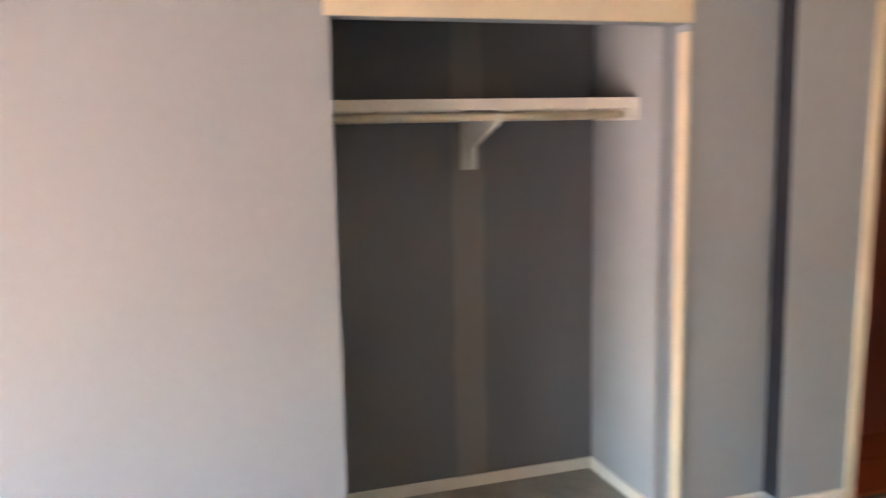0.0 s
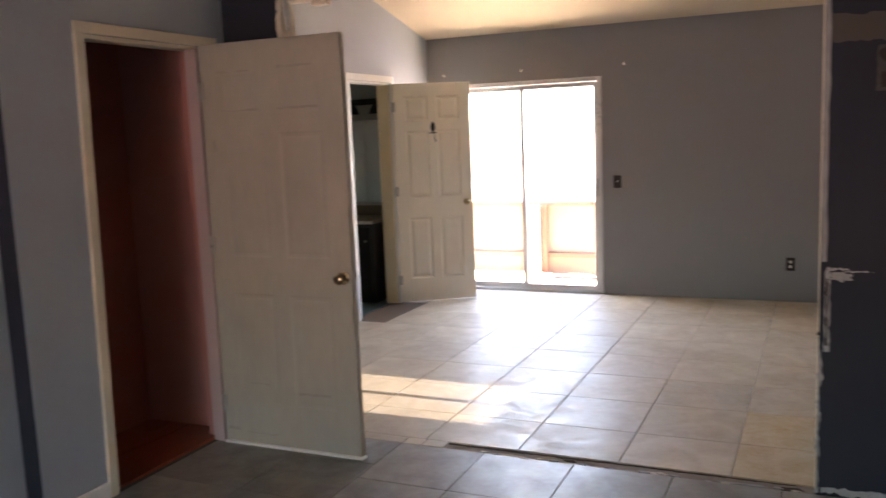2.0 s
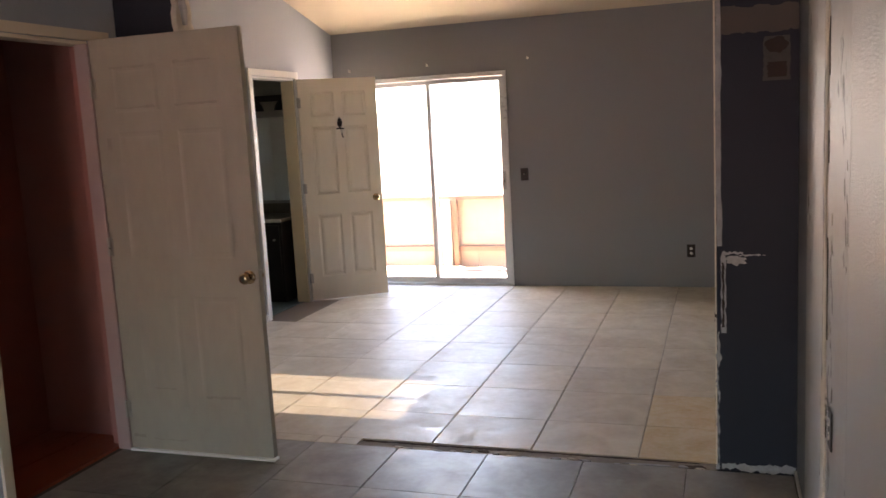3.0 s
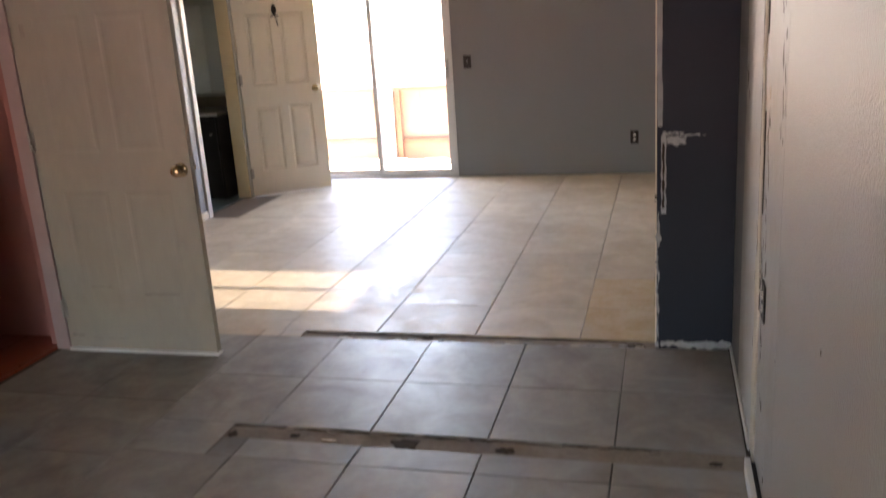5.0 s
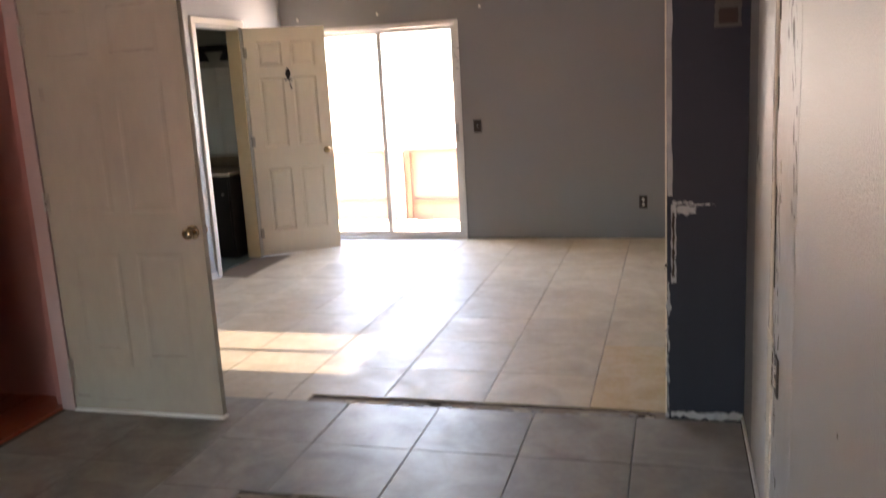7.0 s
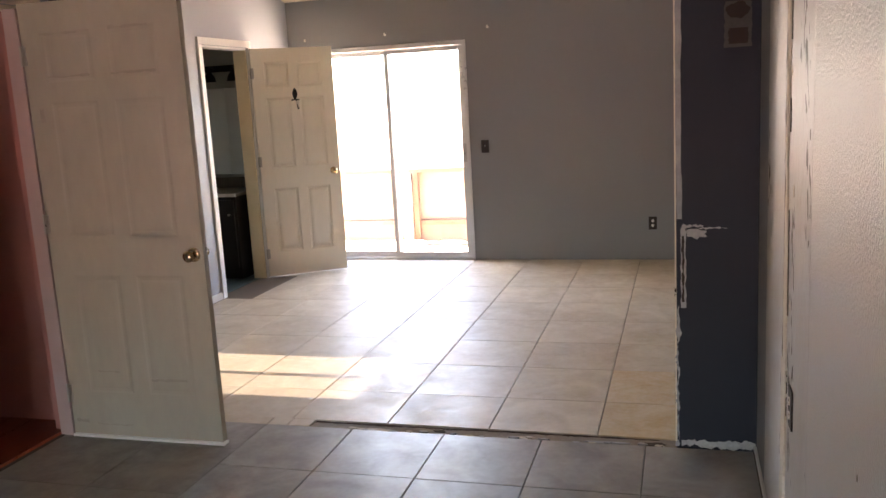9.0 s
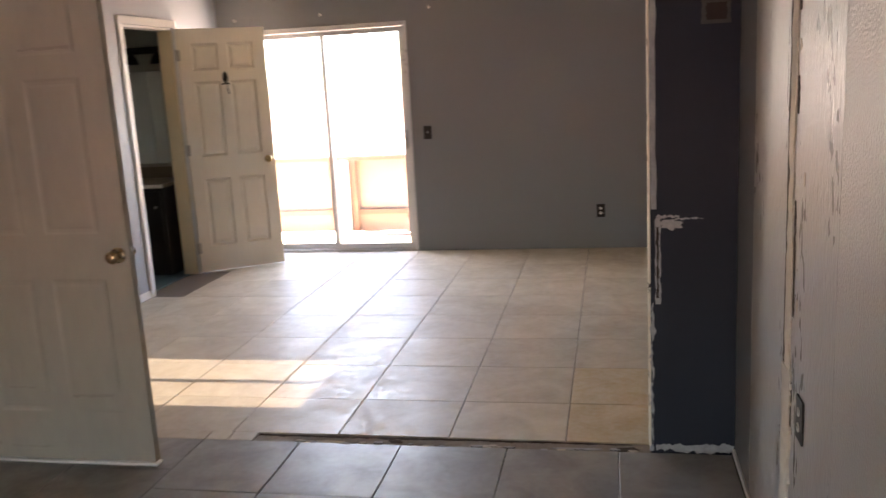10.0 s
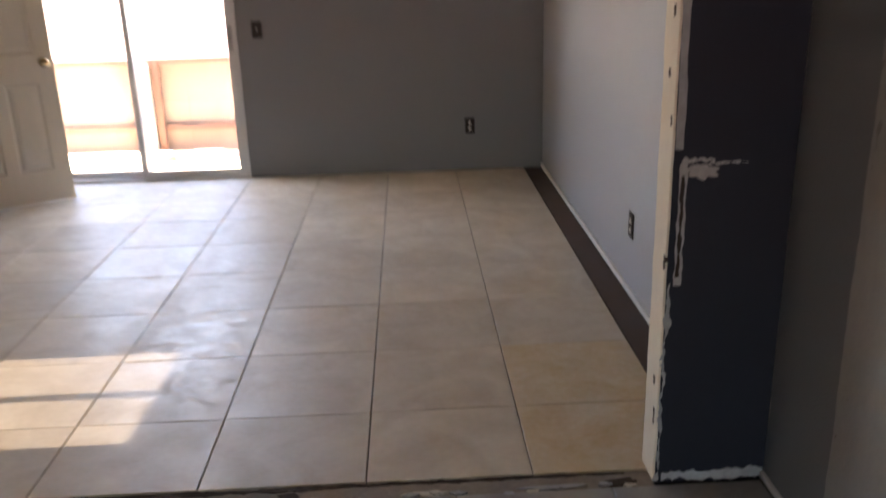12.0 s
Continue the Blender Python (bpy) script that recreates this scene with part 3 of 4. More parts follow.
def knob(parent, x, z, y, out, material=BRASS):
    """A round knob with rose on a door face; out: the way it looks along y."""
    bm = bmesh.new()
    tube_bm(bm, [(x, y, z), (x, y + out * 0.006, z), (x, y + out * 0.01, z)], [0.032, 0.032, 0.024], 24)
    rose = part("rose", bm, material, parent, "round metal rose", smooth=True)
    bm = bmesh.new()
    tube_bm(bm, [(x, y + out * 0.0105, z), (x, y + out * 0.03, z), (x, y + out * 0.036, z), (x, y + out * 0.048, z), (x, y + out * 0.058, z), (x, y + out * 0.062, z)],
            [0.011, 0.012, 0.022, 0.027, 0.022, 0.012], 24)
    part("door_knob", bm, material, parent, "shiny brass door knob", smooth=True)


def hinge(parent, x, z, y, material=STEEL):
    bm = bmesh.new()
    tube_bm(bm, [(x, y, z - 0.045), (x, y, z + 0.045)], 0.007, 10)
    box_bm(bm, x, y, z - 0.044, x + 0.025, y + 0.004, z + 0.044)
    part("hinge", bm, material, parent, "painted steel hinge")


# bathroom door, open into the room
BW = 0.715
bd = thing("door_1", "off-white six-panel bathroom door standing open", "door", (LEFT_FAR + 0.035, BY1 - 0.005, 0.0), 34.0, kind="structure")
part("door_slab", six_panel_bm(BW, 0.012, 2.03, 0.035, 1.35), DOOR_PAINT, bd)
knob(bd, BW - 0.06, 0.93, 0.0, -1)
knob(bd, BW - 0.06, 0.93, 0.035, 1)
for z in (0.22, 1.05, 1.82):
    hinge(bd, -0.006, z, -0.004)

# ornament hanging on it
orn = thing("door_hook", "black iron leaf-shaped hook with a pale candle cup", "hook",
            (LEFT_FAR + 0.035 + math.cos(radians(34)) * BW * 0.5 + 0.003, BY1 - 0.005 + math.sin(radians(34)) * BW * 0.5 - 0.003, 1.62), 34.0)
bm = bmesh.new()
for k in range(2):
    sgn = 1 if k else -1
    pts = [(0, 0.062), (0.016 * sgn, 0.04), (0.023 * sgn, 0.01), (0.017 * sgn, -0.02), (0, -0.04)]
    a = [bm.verts.new((x, -0.004, z)) for x, z in pts]
    b = [bm.verts.new((x, -0.012 if 0 < i < 4 else -0.006, z)) for i, (x, z) in enumerate(pts)]
    bm.faces.new(a)
    bm.faces.new(b)
    for i in range(5):
        bm.faces.new((a[i], a[(i + 1) % 5], b[(i + 1) % 5], b[i]))
bmesh.ops.recalc_face_normals(bm, faces=bm.faces)
part("leaf_plate", bm, BLACK_METAL, orn)
bm = bmesh.new()
tube_bm(bm, [(-0.035, -0.012, -0.045), (0, -0.016, -0.038), (0.035, -0.012, -0.045)], 0.006, 8)
part("cross_arm", bm, BLACK_METAL, orn)
bm = bmesh.new()
tube_bm(bm, [(0.006, -0.01, -0.045), (0.012, -0.03, -0.09), (0.014, -0.05, -0.125), (0.02, -0.055, -0.11)], 0.005, 8)
part("hook_arm", bm, BLACK_METAL, orn)
bm = bmesh.new()
tube_bm(bm, [(0.016, -0.022, -0.095), (0.016, -0.022, -0.055)], [0.010, 0.013], 12)
part("candle_cup", bm, IVORY, orn, "small ivory candle cup")

# near door of the red closet, open at a right angle
NDX, NDW = -3.168, 0.815
nd = thing("door_2", "off-white six-panel door standing open, darkened for shade, scuffed", "door", (NDX, -0.293, 0.0), 0.0, kind="structure")
part("door_slab", six_panel_bm(NDW, 0.016, 2.048, 0.035, 0.28), DOOR_PAINT_SHADED, nd)
knob(nd, NDW - 0.048, 0.903, 0.0, -1)
knob(nd, NDW - 0.048, 0.903, 0.035, 1)
# added white strip stands in for light passing under the door
part("under_door_light", boxes((0.0, -0.016, 0.0035, NDW + 0.012, 0.03, 0.0155), bevel=0.002), BRIGHT_WHITE, nd, "white strip painted as the light under the door")
part("latch_plate", boxes((NDW, 0.008, 0.895, NDW + 0.002, 0.029, 0.955), bevel=0.0008), STEEL, nd)
part("latch_bolt", boxes((NDW + 0.002, 0.013, 0.915, NDW + 0.012, 0.024, 0.935), bevel=0.002), STEEL, nd)
for z in (0.22, 1.05, 1.82):
    hinge(nd, -0.006, z, -0.004)


def front_of_door(u, v, d):
    return (u, -0.0004 - d, v)


# first six are shade painted at panel edges, the rest real marks
for i, (u0, v0, u1, v1) in enumerate(((0.10, 1.905, 0.30, 1.913), (0.46, 1.91, 0.66, 1.919), (0.12, 1.715, 0.34, 1.722), (0.45, 1.715, 0.68, 1.724),
                                      (0.47, 0.30, 0.66, 0.312), (0.16, 0.335, 0.30, 0.34), (0.02, 0.075, 0.09, 0.09), (0.14, 0.068, 0.34, 0.074), (0.05, 1.52, 0.075, 1.58))):
    part("scuff_shade", ragged(u0, v0, u1, v1, 0.0003, 0.004, front_of_door, 40 + i, steps=14, along=0), SCUFF_SHADE, nd, "dark mark of scuffing and painted panel-edge shade")
# jamb post that the near door hangs on
structure("door_post", boxes((LEFT_NEAR - 0.02, -0.292, 0.0, NDX - 0.012, -0.235, 2.034), bevel=0.004), POST_ROSE, "rose-tinted door post", "door frame")


# ---- open closet ----
sh = thing("closet_shelf", "white closet shelf with a hanging rod and bracket", "shelf", (CBX, -1.86, 1.66))
part("board", boxes((0.002, -1.44, 0.066, 0.38, -0.002, 0.086), bevel=0.003), WHITE, sh)
part("front_lip", boxes((0.381, -1.44, 0.045, 0.393, -0.002, 0.088), bevel=0.003), WHITE, sh)
part("side_cleat", boxes((0.03, -0.02, -0.005, 0.394, -0.001, 0.065), (0.33, -0.05, 0.0, 0.394, -0.02, 0.065), bevel=0.003), WHITE, sh)
part("back_cleat", boxes((0.002, -1.44, 0.0, 0.02, -0.025, 0.065), bevel=0.003), WHITE, sh)
bm = bmesh.new()
tube_bm(bm, [(0.345, -1.44, 0.02), (0.345, -0.02, 0.02)], 0.017, 16)
part("hanging_rod", bm, CREAM, sh, "cream wooden hanging rod", smooth=True)
bm = bmesh.new()
y0 = -2.47 + 1.86
pts = [(0.02, -0.2), (0.04, -0.2), (0.06, -0.11), (0.36, -0.01), (0.37, 0.03), (0.34, 0.045), (0.31, 0.05), (0.05, 0.065), (0.02, 0.065)]
a = [bm.verts.new((x, y0 - 0.012, z)) for x, z in pts]
b = [bm.verts.new((x, y0 + 0.012, z)) for x, z in pts]
bm.faces.new(a)
bm.faces.new(list(reversed(b)))
for i in range(len(pts)):
    bm.faces.new((a[i], b[i], b[(i + 1) % len(pts)], a[(i + 1) % len(pts)]))
box_bm(bm, 0.0, y0 - 0.035, -0.205, 0.02, y0 + 0.035, 0.06, bevel=0.003)
bmesh.ops.recalc_face_normals(bm, faces=bm.faces)
part("shelf_bracket", bm, WHITE, sh, "white painted wooden bracket")


tagged(link("wall_band", ragged(-2.545, 0.056, -2.40, 2.44, 0.0006, 0.006, lambda u, v, d: (CBX + 0.0002 + d, u, v), 90, 40), mat("pale_slate_band", (0.215, 0.21, 0.205), 0.6, amount=0.1)),
       "paler upright band on the closet wall", "wall seam", kind="structure")


# ---- wall plates ----
def plate(name, label, at, rz, kind_of):
    """A dark wall plate that looks along its own -y."""
    t = thing(name, label, "socket" if kind_of == "outlet" else "switch", at, rz)
    part("cover_plate", boxes((-0.036, -0.0062, -0.058, 0.036, -0.0005, 0.058), bevel=0.003), BROWN_PLASTIC, t)
    if kind_of == "outlet":
        for dz in (-0.021, 0.021):
            bm = bmesh.new()
            tube_bm(bm, [(0, -0.0062, dz), (0, -0.0085, dz)], 0.0125, 16)
            s = part("socket_face", bm, IVORY, t, "ivory socket face")
            part("slot", boxes((-0.007, -0.0092, dz - 0.001, -0.0045, -0.0086, dz + 0.007), (0.0045, -0.0092, dz - 0.001, 0.007, -0.0086, dz + 0.007)), BROWN_PLASTIC, s)
    else:
        part("toggle", boxes((-0.005, -0.018, -0.003, 0.005, -0.0062, 0.012), bevel=0.0015), GREY_HANDLE, t, "worn grey toggle")
    return t


plate("wall_outlet", "dark brown outlet plate on the grey wall", (-0.558, FAR_Y, 0.328), 0, "outlet")
plate("light_switch", "dark brown light switch plate beside the glass door", (-2.049, FAR_Y, 1.061), 0, "switch")
plate("wall_outlet", "dark brown outlet plate near the wall foot", (-0.018, 1.50, 0.32), -90, "outlet")
plate("wall_outlet", "dark brown outlet plate beside the wall scar", (0.0, -1.13, 0.62), -90, "outlet")
for i, x in enumerate((-3.76, -2.955, -1.98)):
    bm = bmesh.new()
    tube_bm(bm, [(x, FAR_Y, 2.125), (x, FAR_Y - 0.012, 2.125), (x, FAR_Y - 0.018, 2.14)], [0.012, 0.009, 0.006], 10)
    tagged(link("curtain_hook", bm, IVORY), "small white curtain hook above the glass door", "hook", "hooks above the glass door")


# ---- scars of the removed walls ----
def on_stub(u, v, d):
    return (u, -0.0006 - d, v)


def on_east(u, v, d):
    return (-0.0001 - d, u, v)


def on_stub_end(u, v, d):
    return (-0.3226 - d, u, v)


def scar(name, bm, material, label):
    return tagged(link(name, bm, material), label, "wall damage", kind="structure")


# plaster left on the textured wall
# the stub's shadow on this wall, put into a dark grey band
scar("paint_shade_band", ragged(-0.345, 0.001, -0.001, 3.2, 0.0006, 0.005, on_east, 41, 60), STUB_SHADE, "dark grey band painted as the stub's shade")
scar("skim_patch", ragged(-1.43, 0.001, -0.33, 3.2, 0.0003, 0.008, on_east, 3, 60), SKIM, "smooth skim-coated band of plaster")
scar("plaster_scar", ragged(-0.990, 0.03, -0.925, 3.2, 0.005, 0.010, on_east, 5, 110), GYPSUM, "raw cream plaster scar of a removed wall")
scar("plaster_scar", ragged(-1.008, 0.02, -0.905, 0.70, 0.0065, 0.014, on_east, 4, 40), GYPSUM, "wider raw plaster at the scar's foot")
scar("torn_edge", ragged(-0.923, 0.66, -0.900, 3.2, 0.003, 0.006, on_east, 6, 110), DARK_CRACK, "dark torn drywall edge")
for k in range(9):
    v0 = 0.55 + 0.27 * k + 0.05 * math.sin(k * 2.3)
    scar("torn_edge", ragged(-1.012, v0, -1.000, v0 + 0.14 + 0.05 * math.sin(k * 1.7), 0.003, 0.005, on_east, 110 + k, 14), DARK_CRACK, "dark torn drywall edge")
for k in range(6):
    v0 = 0.9 + 0.33 * k
    scar("plaster_crumb", blob(-1.05 - 0.05 * math.sin(k * 1.9), v0, 0.008, 0.016, 0.002, on_east, 130 + k), GYPSUM, "crumb of dried plaster on the wall")
# the navy stub
scar("corner_strip", ragged(-0.322, 0.99, -0.300, 3.3, 0.0015, 0.003, on_stub, 8, 60), PAPER, "grey-white corner strip on the stub")
scar("corner_strip", ragged(-0.322, 0.0, -0.312, 0.62, 0.0015, 0.009, on_stub, 9, 30), PAPER, "flaking white paint on the stub's edge")
scar("torn_patch", ragged(-0.305, 0.615, -0.284, 0.955, 0.002, 0.003, on_stub, 10, 24), PAPER, "torn white drywall paper")
scar("torn_patch", ragged(-0.30, 0.64, -0.290, 0.92, 0.0028, 0.003, on_stub, 11, 24), BROWN_TORN, "brown torn drywall paper")
scar("torn_patch", ragged(-0.30, 0.956, -0.215, 0.964, 0.002, 0.005, on_stub, 12, 18, along=0), PAPER, "torn white drywall paper")
scar("torn_patch", blob(-0.245, 0.93, 0.038, 0.02, 0.002, on_stub, 13), PAPER, "torn white drywall paper")
scar("torn_patch", ragged(-0.23, 0.949, -0.125, 0.954, 0.002, 0.004, on_stub, 14, 18, along=0), PAPER, "torn white drywall paper")
scar("foot_patch", ragged(-0.305, 0.0, -0.005, 0.030, 0.003, 0.010, on_stub, 15, 22, along=0), PAPER, "torn white drywall along the stub's foot")
scar("box_patch", ragged(-0.137, 1.665, -0.035, 1.84, 0.002, 0.003, on_stub, 16, 20), GREY_SMEAR, "pale outline of a removed wall box")
scar("box_patch", ragged(-0.122, 1.678, -0.050, 1.738, 0.003, 0.004, on_stub, 17, 16), BROWN_TORN, "brown torn paper in the box outline")
scar("box_patch", blob(-0.086, 1.805, 0.042, 0.034, 0.003, on_stub, 18, rough=0.2), BROWN_TORN, "brown torn paper in the box outline")
scar("paint_shade_band", ragged(-0.30, 1.86, -0.004, 1.965, 0.0012, 0.006, on_stub, 19, 26, along=0), BEIGE_BAND, "tan old paint band on the stub")
scar("stub_end", ragged(0.0, 0.0, 0.112, 3.3, 0.006, 0.004, on_stub_end, 20, 90), STUD, "raw cream stud edge of the stub")
for i, (v0, v1, a, b) in enumerate(((1.32, 1.35, 0.03, 0.045), (1.05, 1.075, 0.012, 0.02), (0.66, 0.70, 0.0, 0.014), (0.30, 0.325, 0.03, 0.045), (1.17, 1.19, 0.045, 0.06), (0.18, 0.23, 0.02, 0.03), (1.6, 1.63, 0.0, 0.015))):
    scar("stub_chip", ragged(a, v0, b, v1, 0.0075, 0.003, on_stub_end, 30 + i, 10), DARK_CRACK, "dark chip in the raw stub edge")
# left stub's torn end and the broken header
scar("stub_end_west", ragged(0.0, 1.4, 0.115, 3.3, 0.03, 0.015, lambda u, v, d: (-2.885 + d, u, v), 21, 50), GYPSUM, "torn plaster end of the left stub")
bm = bmesh.new()
tube_bm(bm, [(-2.84, 0.03, 2.12), (-2.835, 0.02, 2.2), (-2.85, 0.02, 2.3)], [0.012, 0.02, 0.012], 7)
box_bm(bm, -2.855, 0.01, 2.20, -2.84, 0.05, 2.32)
scar("plaster_lump", bm, PAPER, "loose lump of white plaster")
bm = bmesh.new()
box_bm(bm, -2.86, 0.02, 2.262, -2.63, 0.10, 2.30, bevel=0.004)
box_bm(bm, -2.70, 0.035, 2.235, -2.615, 0.09, 2.262, bevel=0.004)
tagged(link("broken_header", bm, STUD), "broken cream end of a cut header", "lumber", kind="structure")
# floor trenches
structure("trench_bed", boxes((-1.925, -1.04, -0.012, -0.002, -0.93, -0.006)), CONCRETE, "raw concrete trench of a removed wall", "floor")
structure("trench_bed", boxes((-2.045, -0.02, -0.012, -0.326, 0.066, -0.006)), CONCRETE, "raw concrete trench of a removed wall", "floor")


def on_floor(u, v, d):
    return (u, v, -0.006 + d)


for i, (u, v, ru, rv, m) in enumerate(((-1.20, -1.0, 0.06, 0.03, DARK_CRACK), (-0.83, -1.0, 0.035, 0.018, DARK_CRACK), (-0.17, -0.985, 0.045, 0.02, CONCRETE),
                                       (-0.12, -1.0, 0.02, 0.012, DARK_CRACK), (-1.0, 0.0, 0.07, 0.014, GYPSUM), (-0.62, 0.0, 0.10, 0.012, PAPER),
                                       (-1.72, -0.005, 0.12, 0.012, GYPSUM), (-0.42, 0.01, 0.05, 0.02, DARK_CRACK), (-1.9, -1.01, 0.018, 0.022, DARK_CRACK),
                                       (-1.65, -0.99, 0.02, 0.012, DARK_CRACK), (-1.5, -1.01, 0.03, 0.01, GYPSUM), (-1.4, 0.02, 0.03, 0.012, DARK_CRACK))):
    scar("trench_debris", blob(u, v, ru, rv, 0.003, on_floor, 60 + i), m, "mortar crumbs and stains in the trench")
for i, (u0, v0, u1, v1) in enumerate(((-1.925, -0.943, -0.9, -0.934), (-0.9, -0.94, -0.3, -0.934), (-2.04, 0.046, -1.3, 0.062), (-1.3, 0.052, -0.4, 0.064))):
    scar("trench_edge", ragged(u0, v0, u1, v1, 0.002, 0.006, on_floor, 80 + i, 50, along=0), DARK_CRACK, "dark broken mortar along the trench")
for i in range(16):
    u = -0.40 - 0.095 * i + 0.03 * math.sin(i * 2.1)
    scar("mortar_crumb", blob(u, -0.012 + 0.012 * math.sin(i * 1.3), 0.02 + 0.012 * math.sin(i * 3.1), 0.009, 0.007, on_floor, 150 + i),
         PAPER if i % 3 else GYPSUM, "broken mortar crumb along the trench")
for i in range(10):
    u = -0.15 - 0.17 * i
    scar("mortar_crumb", blob(u, -0.945 - 0.01 * math.sin(i * 1.9), 0.022, 0.007, 0.006, on_floor, 170 + i), CONCRETE, "broken mortar crumb along the trench")
structure("subfloor_strip", boxes((-0.155, 0.115, -0.012, -0.032, FAR_Y - 0.011, -0.003)), SUBFLOOR, "bare brown subfloor strip along the wall", "floor")
structure("threshold_strip", boxes((LEFT_FAR - 0.068, 2.3, -0.012, -3.683, 3.32, -0.003)), THRESHOLD, "bare brown floor at the bathroom doorway", "floor")

# ---- bathroom ----
v = thing("vanity", "dark espresso bathroom vanity cabinet", "cabinet", (-5.35, 3.12, 0.0))
part("body", boxes((0, 0.02, 0.09, 1.22, 0.53, 0.76), (0.03, 0.08, 0.0, 1.19, 0.5, 0.09)), VANITY, v)
for k in range(3):
    p = part("cabinet_door", boxes((0.02 + k * 0.4, 0.0, 0.12, 0.40 + k * 0.4, 0.019, 0.73), bevel=0.004), VANITY, v)
    bm = bmesh.new()
    tube_bm(bm, [(0.36 + k * 0.4, -0.001, 0.60), (0.36 + k * 0.4, -0.018, 0.60), (0.36 + k * 0.4, -0.024, 0.60)], [0.006, 0.007, 0.012], 10)
    part("pull", bm, STEEL, p, "steel knob")
ct = thing("countertop", "olive-brown vanity top with a white front edge", "countertop", (-5.37, 3.10, 0.761))
part("slab", boxes((0, 0.016, 0, 1.26, 0.559, 0.029), bevel=0.003), COUNTER_TOP, ct)
part("front_edge", boxes((0, 0, 0, 1.26, 0.0155, 0.0295), bevel=0.003), COUNTER, ct, "white front edge")
part("backsplash", boxes((0, 0.535, 0.0292, 1.26, 0.559, 0.129), bevel=0.003), COUNTER_TOP, ct)
tagged(link("bath_mirror", boxes((-5.35, 3.648, 0.92, -4.12, 3.659, 1.72)), MIRROR), "plain wall mirror above the vanity", "mirror")
t = thing("vanity_light", "dark bronze vanity light bar with three arms, unlit", "wall lamp", (-4.5, 3.66, 1.9))
part("bar", boxes((-0.35, -0.03, -0.03, 0.35, -0.001, 0.03), bevel=0.006), BLACK_METAL, t)
for k in (-0.24, 0.0, 0.24):
    bm = bmesh.new()
    tube_bm(bm, [(k, -0.03, 0), (k, -0.09, 0.02), (k, -0.12, 0.0), (k, -0.12, -0.03)], 0.009, 8)
    a = part("arm", bm, BLACK_METAL, t)
    bm = bmesh.new()
    tube_bm(bm, [(k, -0.12, -0.03), (k, -0.12, -0.07), (k, -0.12, -0.12)], [0.02, 0.045, 0.06], 14)
    part("shade", bm, BLACK_METAL, a)

# ---- outdoors ----
FY, FZ0, FZ1 = 5.8, -0.16, 0.735
fence = thing("fence", "weathered cedar board fence with red rails and a pale post", "fence", (-3.37, FY, FZ0))
rail_bm = boxes((-4.5, -0.09, FZ1 - FZ0 - 0.05, 4.5, 0.03, FZ1 - FZ0), bevel=0.005)
part("top_rail", rail_bm, FENCE_RAIL, fence, "reddish top rail")
part("middle_rail", boxes((-4.5, -0.05, 0.235, 4.5, -0.001, 0.29), bevel=0.005), FENCE_RAIL, fence, "reddish middle rail")
bw = 0.285
bm = boxes((0, 0, 0.03, bw + 0.004, 0.018, FZ1 - FZ0 - 0.051), bevel=0.002)
b0 = part("board", bm, FENCE_WOOD, fence)
b0.location = (-4.5, 0.001, 0)
for k in range(1, 32):
    o = new("board", b0.data)
    o.parent = fence
    o.location = (-4.5 + k * bw, 0.001 + 0.004 * (k % 2), 0.01 * ((k * 7) % 3 - 1))
for x, m in ((0.0, POST_WHITE), (-2.4, FENCE_WOOD), (2.4, FENCE_WOOD), (-0.10, FENCE_RAIL), (0.10, FENCE_RAIL)):
    w = 0.045 if m is not FENCE_RAIL else 0.03
    part("post", boxes((x - w, -0.14 if m is not FENCE_RAIL else -0.09, 0.0, x + w, -0.051 if m is not FENCE_RAIL else -0.052, FZ1 - FZ0 - 0.051), bevel=0.004), m, fence)
structure("step", boxes((-4.9, 4.952, -0.2, -3.15, 5.60, -0.08), bevel=0.012), PATIO, "pale concrete step", "step")


# ---- floor tiles ----
def tile_mesh(w, d):
    """A tile slab with eased edges, its corner at the origin, its top at z = 0."""
    bm = bmesh.new()
    e, h = 0.0019, 0.0115
    lo = [bm.verts.new(p) for p in ((0, 0, -h), (w, 0, -h), (w, d, -h), (0, d, -h))]
    mi = [bm.verts.new(p) for p in ((0, 0, -e), (w, 0, -e), (w, d, -e), (0, d, -e))]
    hi_ = [bm.verts.new(p) for p in ((e, e, 0), (w - e, e, 0), (w - e, d - e, 0), (e, d - e, 0))]
    for a, b in ((lo, mi), (mi, hi_)):
        for k in range(4):
            bm.faces.new((a[k], a[(k + 1) % 4], b[(k + 1) % 4], b[k]))
    bm.faces.new(hi_)
    me = bpy.data.meshes.new("tile")
    bm.to_mesh(me)
    bm.free()
    return me


TILE_MESHES = {}
floor_ob = bpy.data.objects["floor"]


def lay(x0, y0, x1, y1, material, gap=0.0028, side_gap=0.0042):
    side_gap = min(side_gap, gap * 1.6)
    w, d = round(x1 - x0 - side_gap, 4), round(y1 - y0 - gap, 4)
    if w < 0.01 or d < 0.01:
        return
    key = (w, d, material.name)
    if key not in TILE_MESHES:
        TILE_MESHES[key] = tile_mesh(w, d)
        TILE_MESHES[key].materials.append(material)
    o = new("tile", TILE_MESHES[key])
    o.parent = floor_ob
    rnd = random.Random(int(x0 * 1000) * 7919 + int(y0 * 1000))
    o.matrix_basis = pose(x0 + side_gap / 2, y0 + gap / 2, rnd.uniform(-0.0004, 0.0004), rnd.uniform(-0.035, 0.035), rnd.uniform(-0.035, 0.035), 0)


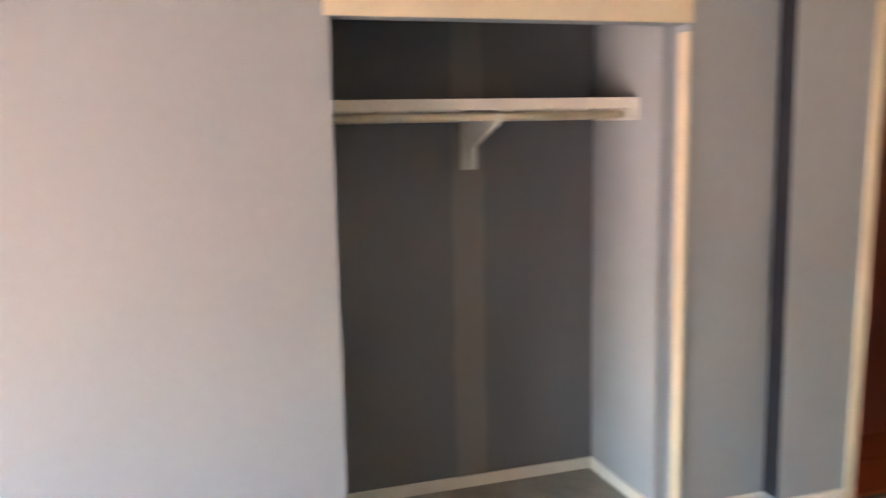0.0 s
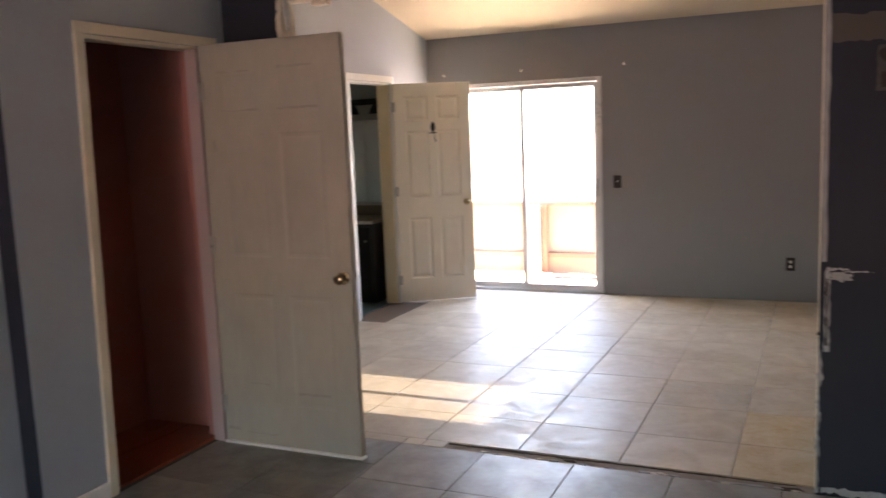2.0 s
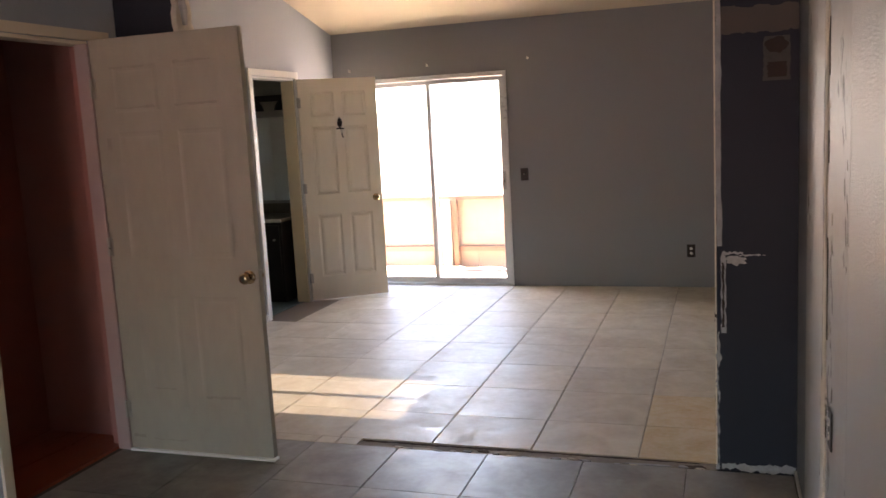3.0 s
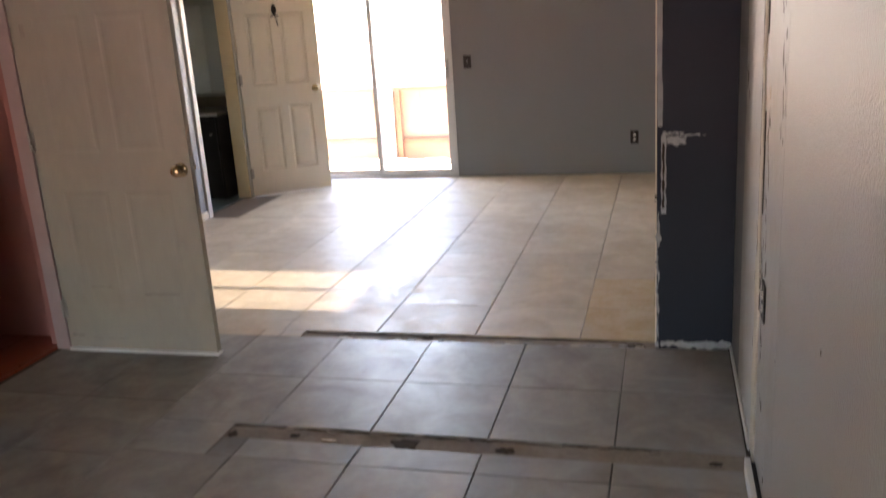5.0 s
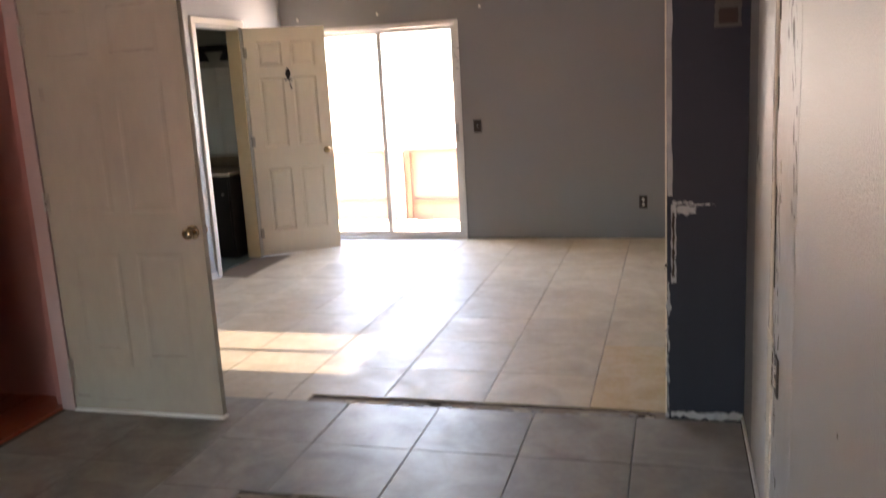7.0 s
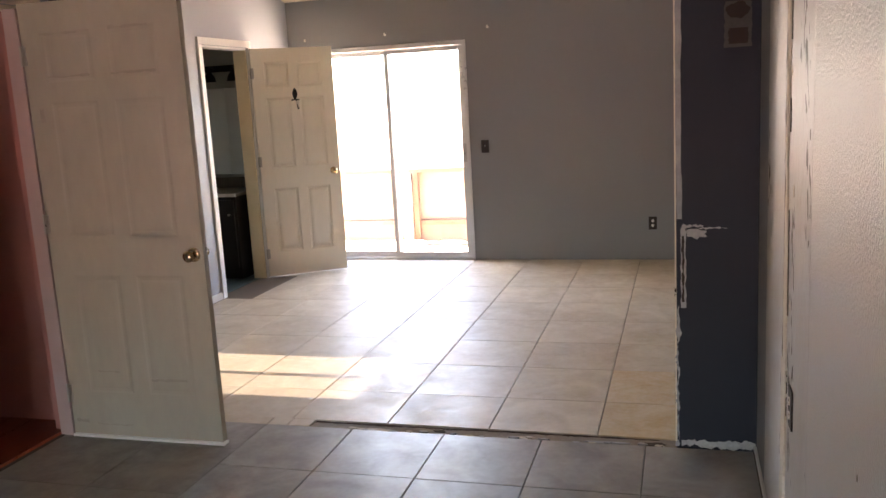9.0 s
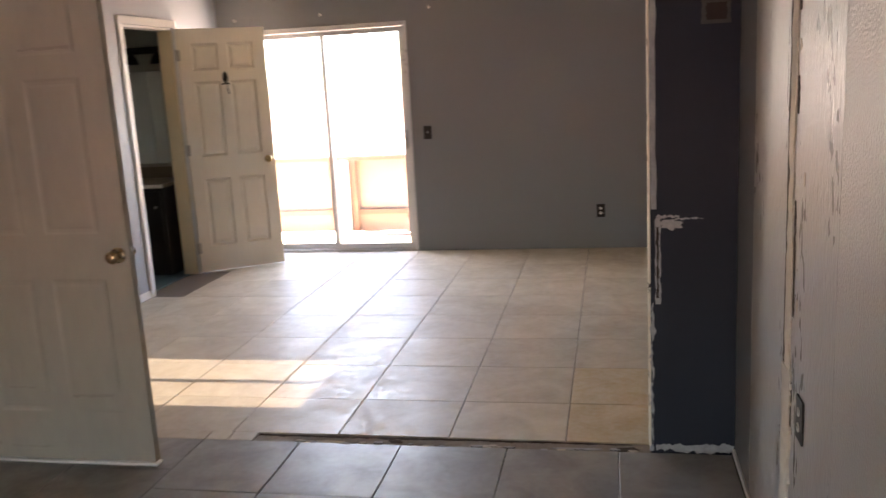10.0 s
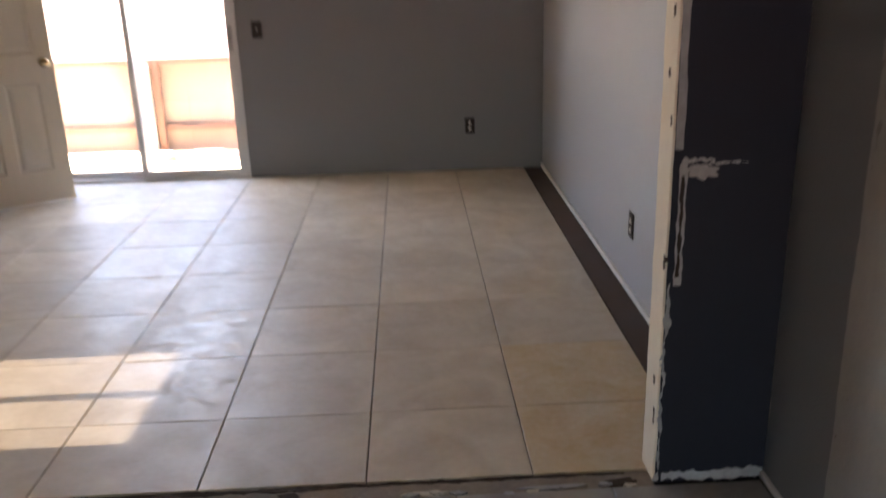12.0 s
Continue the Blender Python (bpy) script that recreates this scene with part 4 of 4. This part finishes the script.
def grid(xs, ys, material):
    for a, b in zip(xs, xs[1:]):
        for c, d in zip(ys, ys[1:]):
            lay(a, c, b, d, material)


P = 0.4545
XM = -5 * P
cols = [-k * P for k in range(5, -1, -1)]
cols[-1] = -0.014
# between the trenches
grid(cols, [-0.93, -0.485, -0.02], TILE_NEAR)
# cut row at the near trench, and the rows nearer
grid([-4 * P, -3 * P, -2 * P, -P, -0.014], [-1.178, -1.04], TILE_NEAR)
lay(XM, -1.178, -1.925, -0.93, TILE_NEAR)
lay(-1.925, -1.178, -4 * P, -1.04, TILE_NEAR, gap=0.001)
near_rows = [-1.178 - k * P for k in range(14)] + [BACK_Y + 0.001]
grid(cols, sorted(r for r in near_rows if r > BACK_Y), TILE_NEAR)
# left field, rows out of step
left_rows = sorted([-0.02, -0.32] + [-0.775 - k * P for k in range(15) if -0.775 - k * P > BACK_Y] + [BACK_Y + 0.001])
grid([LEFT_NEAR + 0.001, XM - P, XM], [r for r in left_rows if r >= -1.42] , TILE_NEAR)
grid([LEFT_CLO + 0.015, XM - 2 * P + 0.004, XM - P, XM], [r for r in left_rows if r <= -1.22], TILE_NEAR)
# far room
Q, R = 0.502, 0.495
fx = [-0.671 - k * Q for k in range(6, -1, -1)] + [-0.157]
fx = sorted(set(round(x, 4) for x in fx))
fy = [0.068] + [0.483 + k * R for k in range(7)] + [FAR_Y - 0.011]
fy = sorted(set(round(y, 4) for y in fy))
grid(fx[:-1], fy, TILE_FAR)
grid(fx[-2:], fy[:3], TILE_AMBER)
grid(fx[-2:], fy[2:], TILE_FAR)
grid([LEFT_FAR + 0.014, -3.683], [0.116] + fy[1:6] + [2.3], TILE_FAR)
grid([LEFT_FAR + 0.014, -3.683], [3.32, FAR_Y - 0.011], TILE_FAR)
# small cut pieces left of the far trench
lay(XM, -0.02, -2.165, 0.068, TILE_FAR)
lay(LEFT_NEAR + 0.001, -0.02, -2.679, 0.068, TILE_FAR)
lay(-2.679, -0.02, XM, 0.068, TILE_FAR)
lay(-2.165, -0.02, -2.045, 0.068, TILE_FAR)
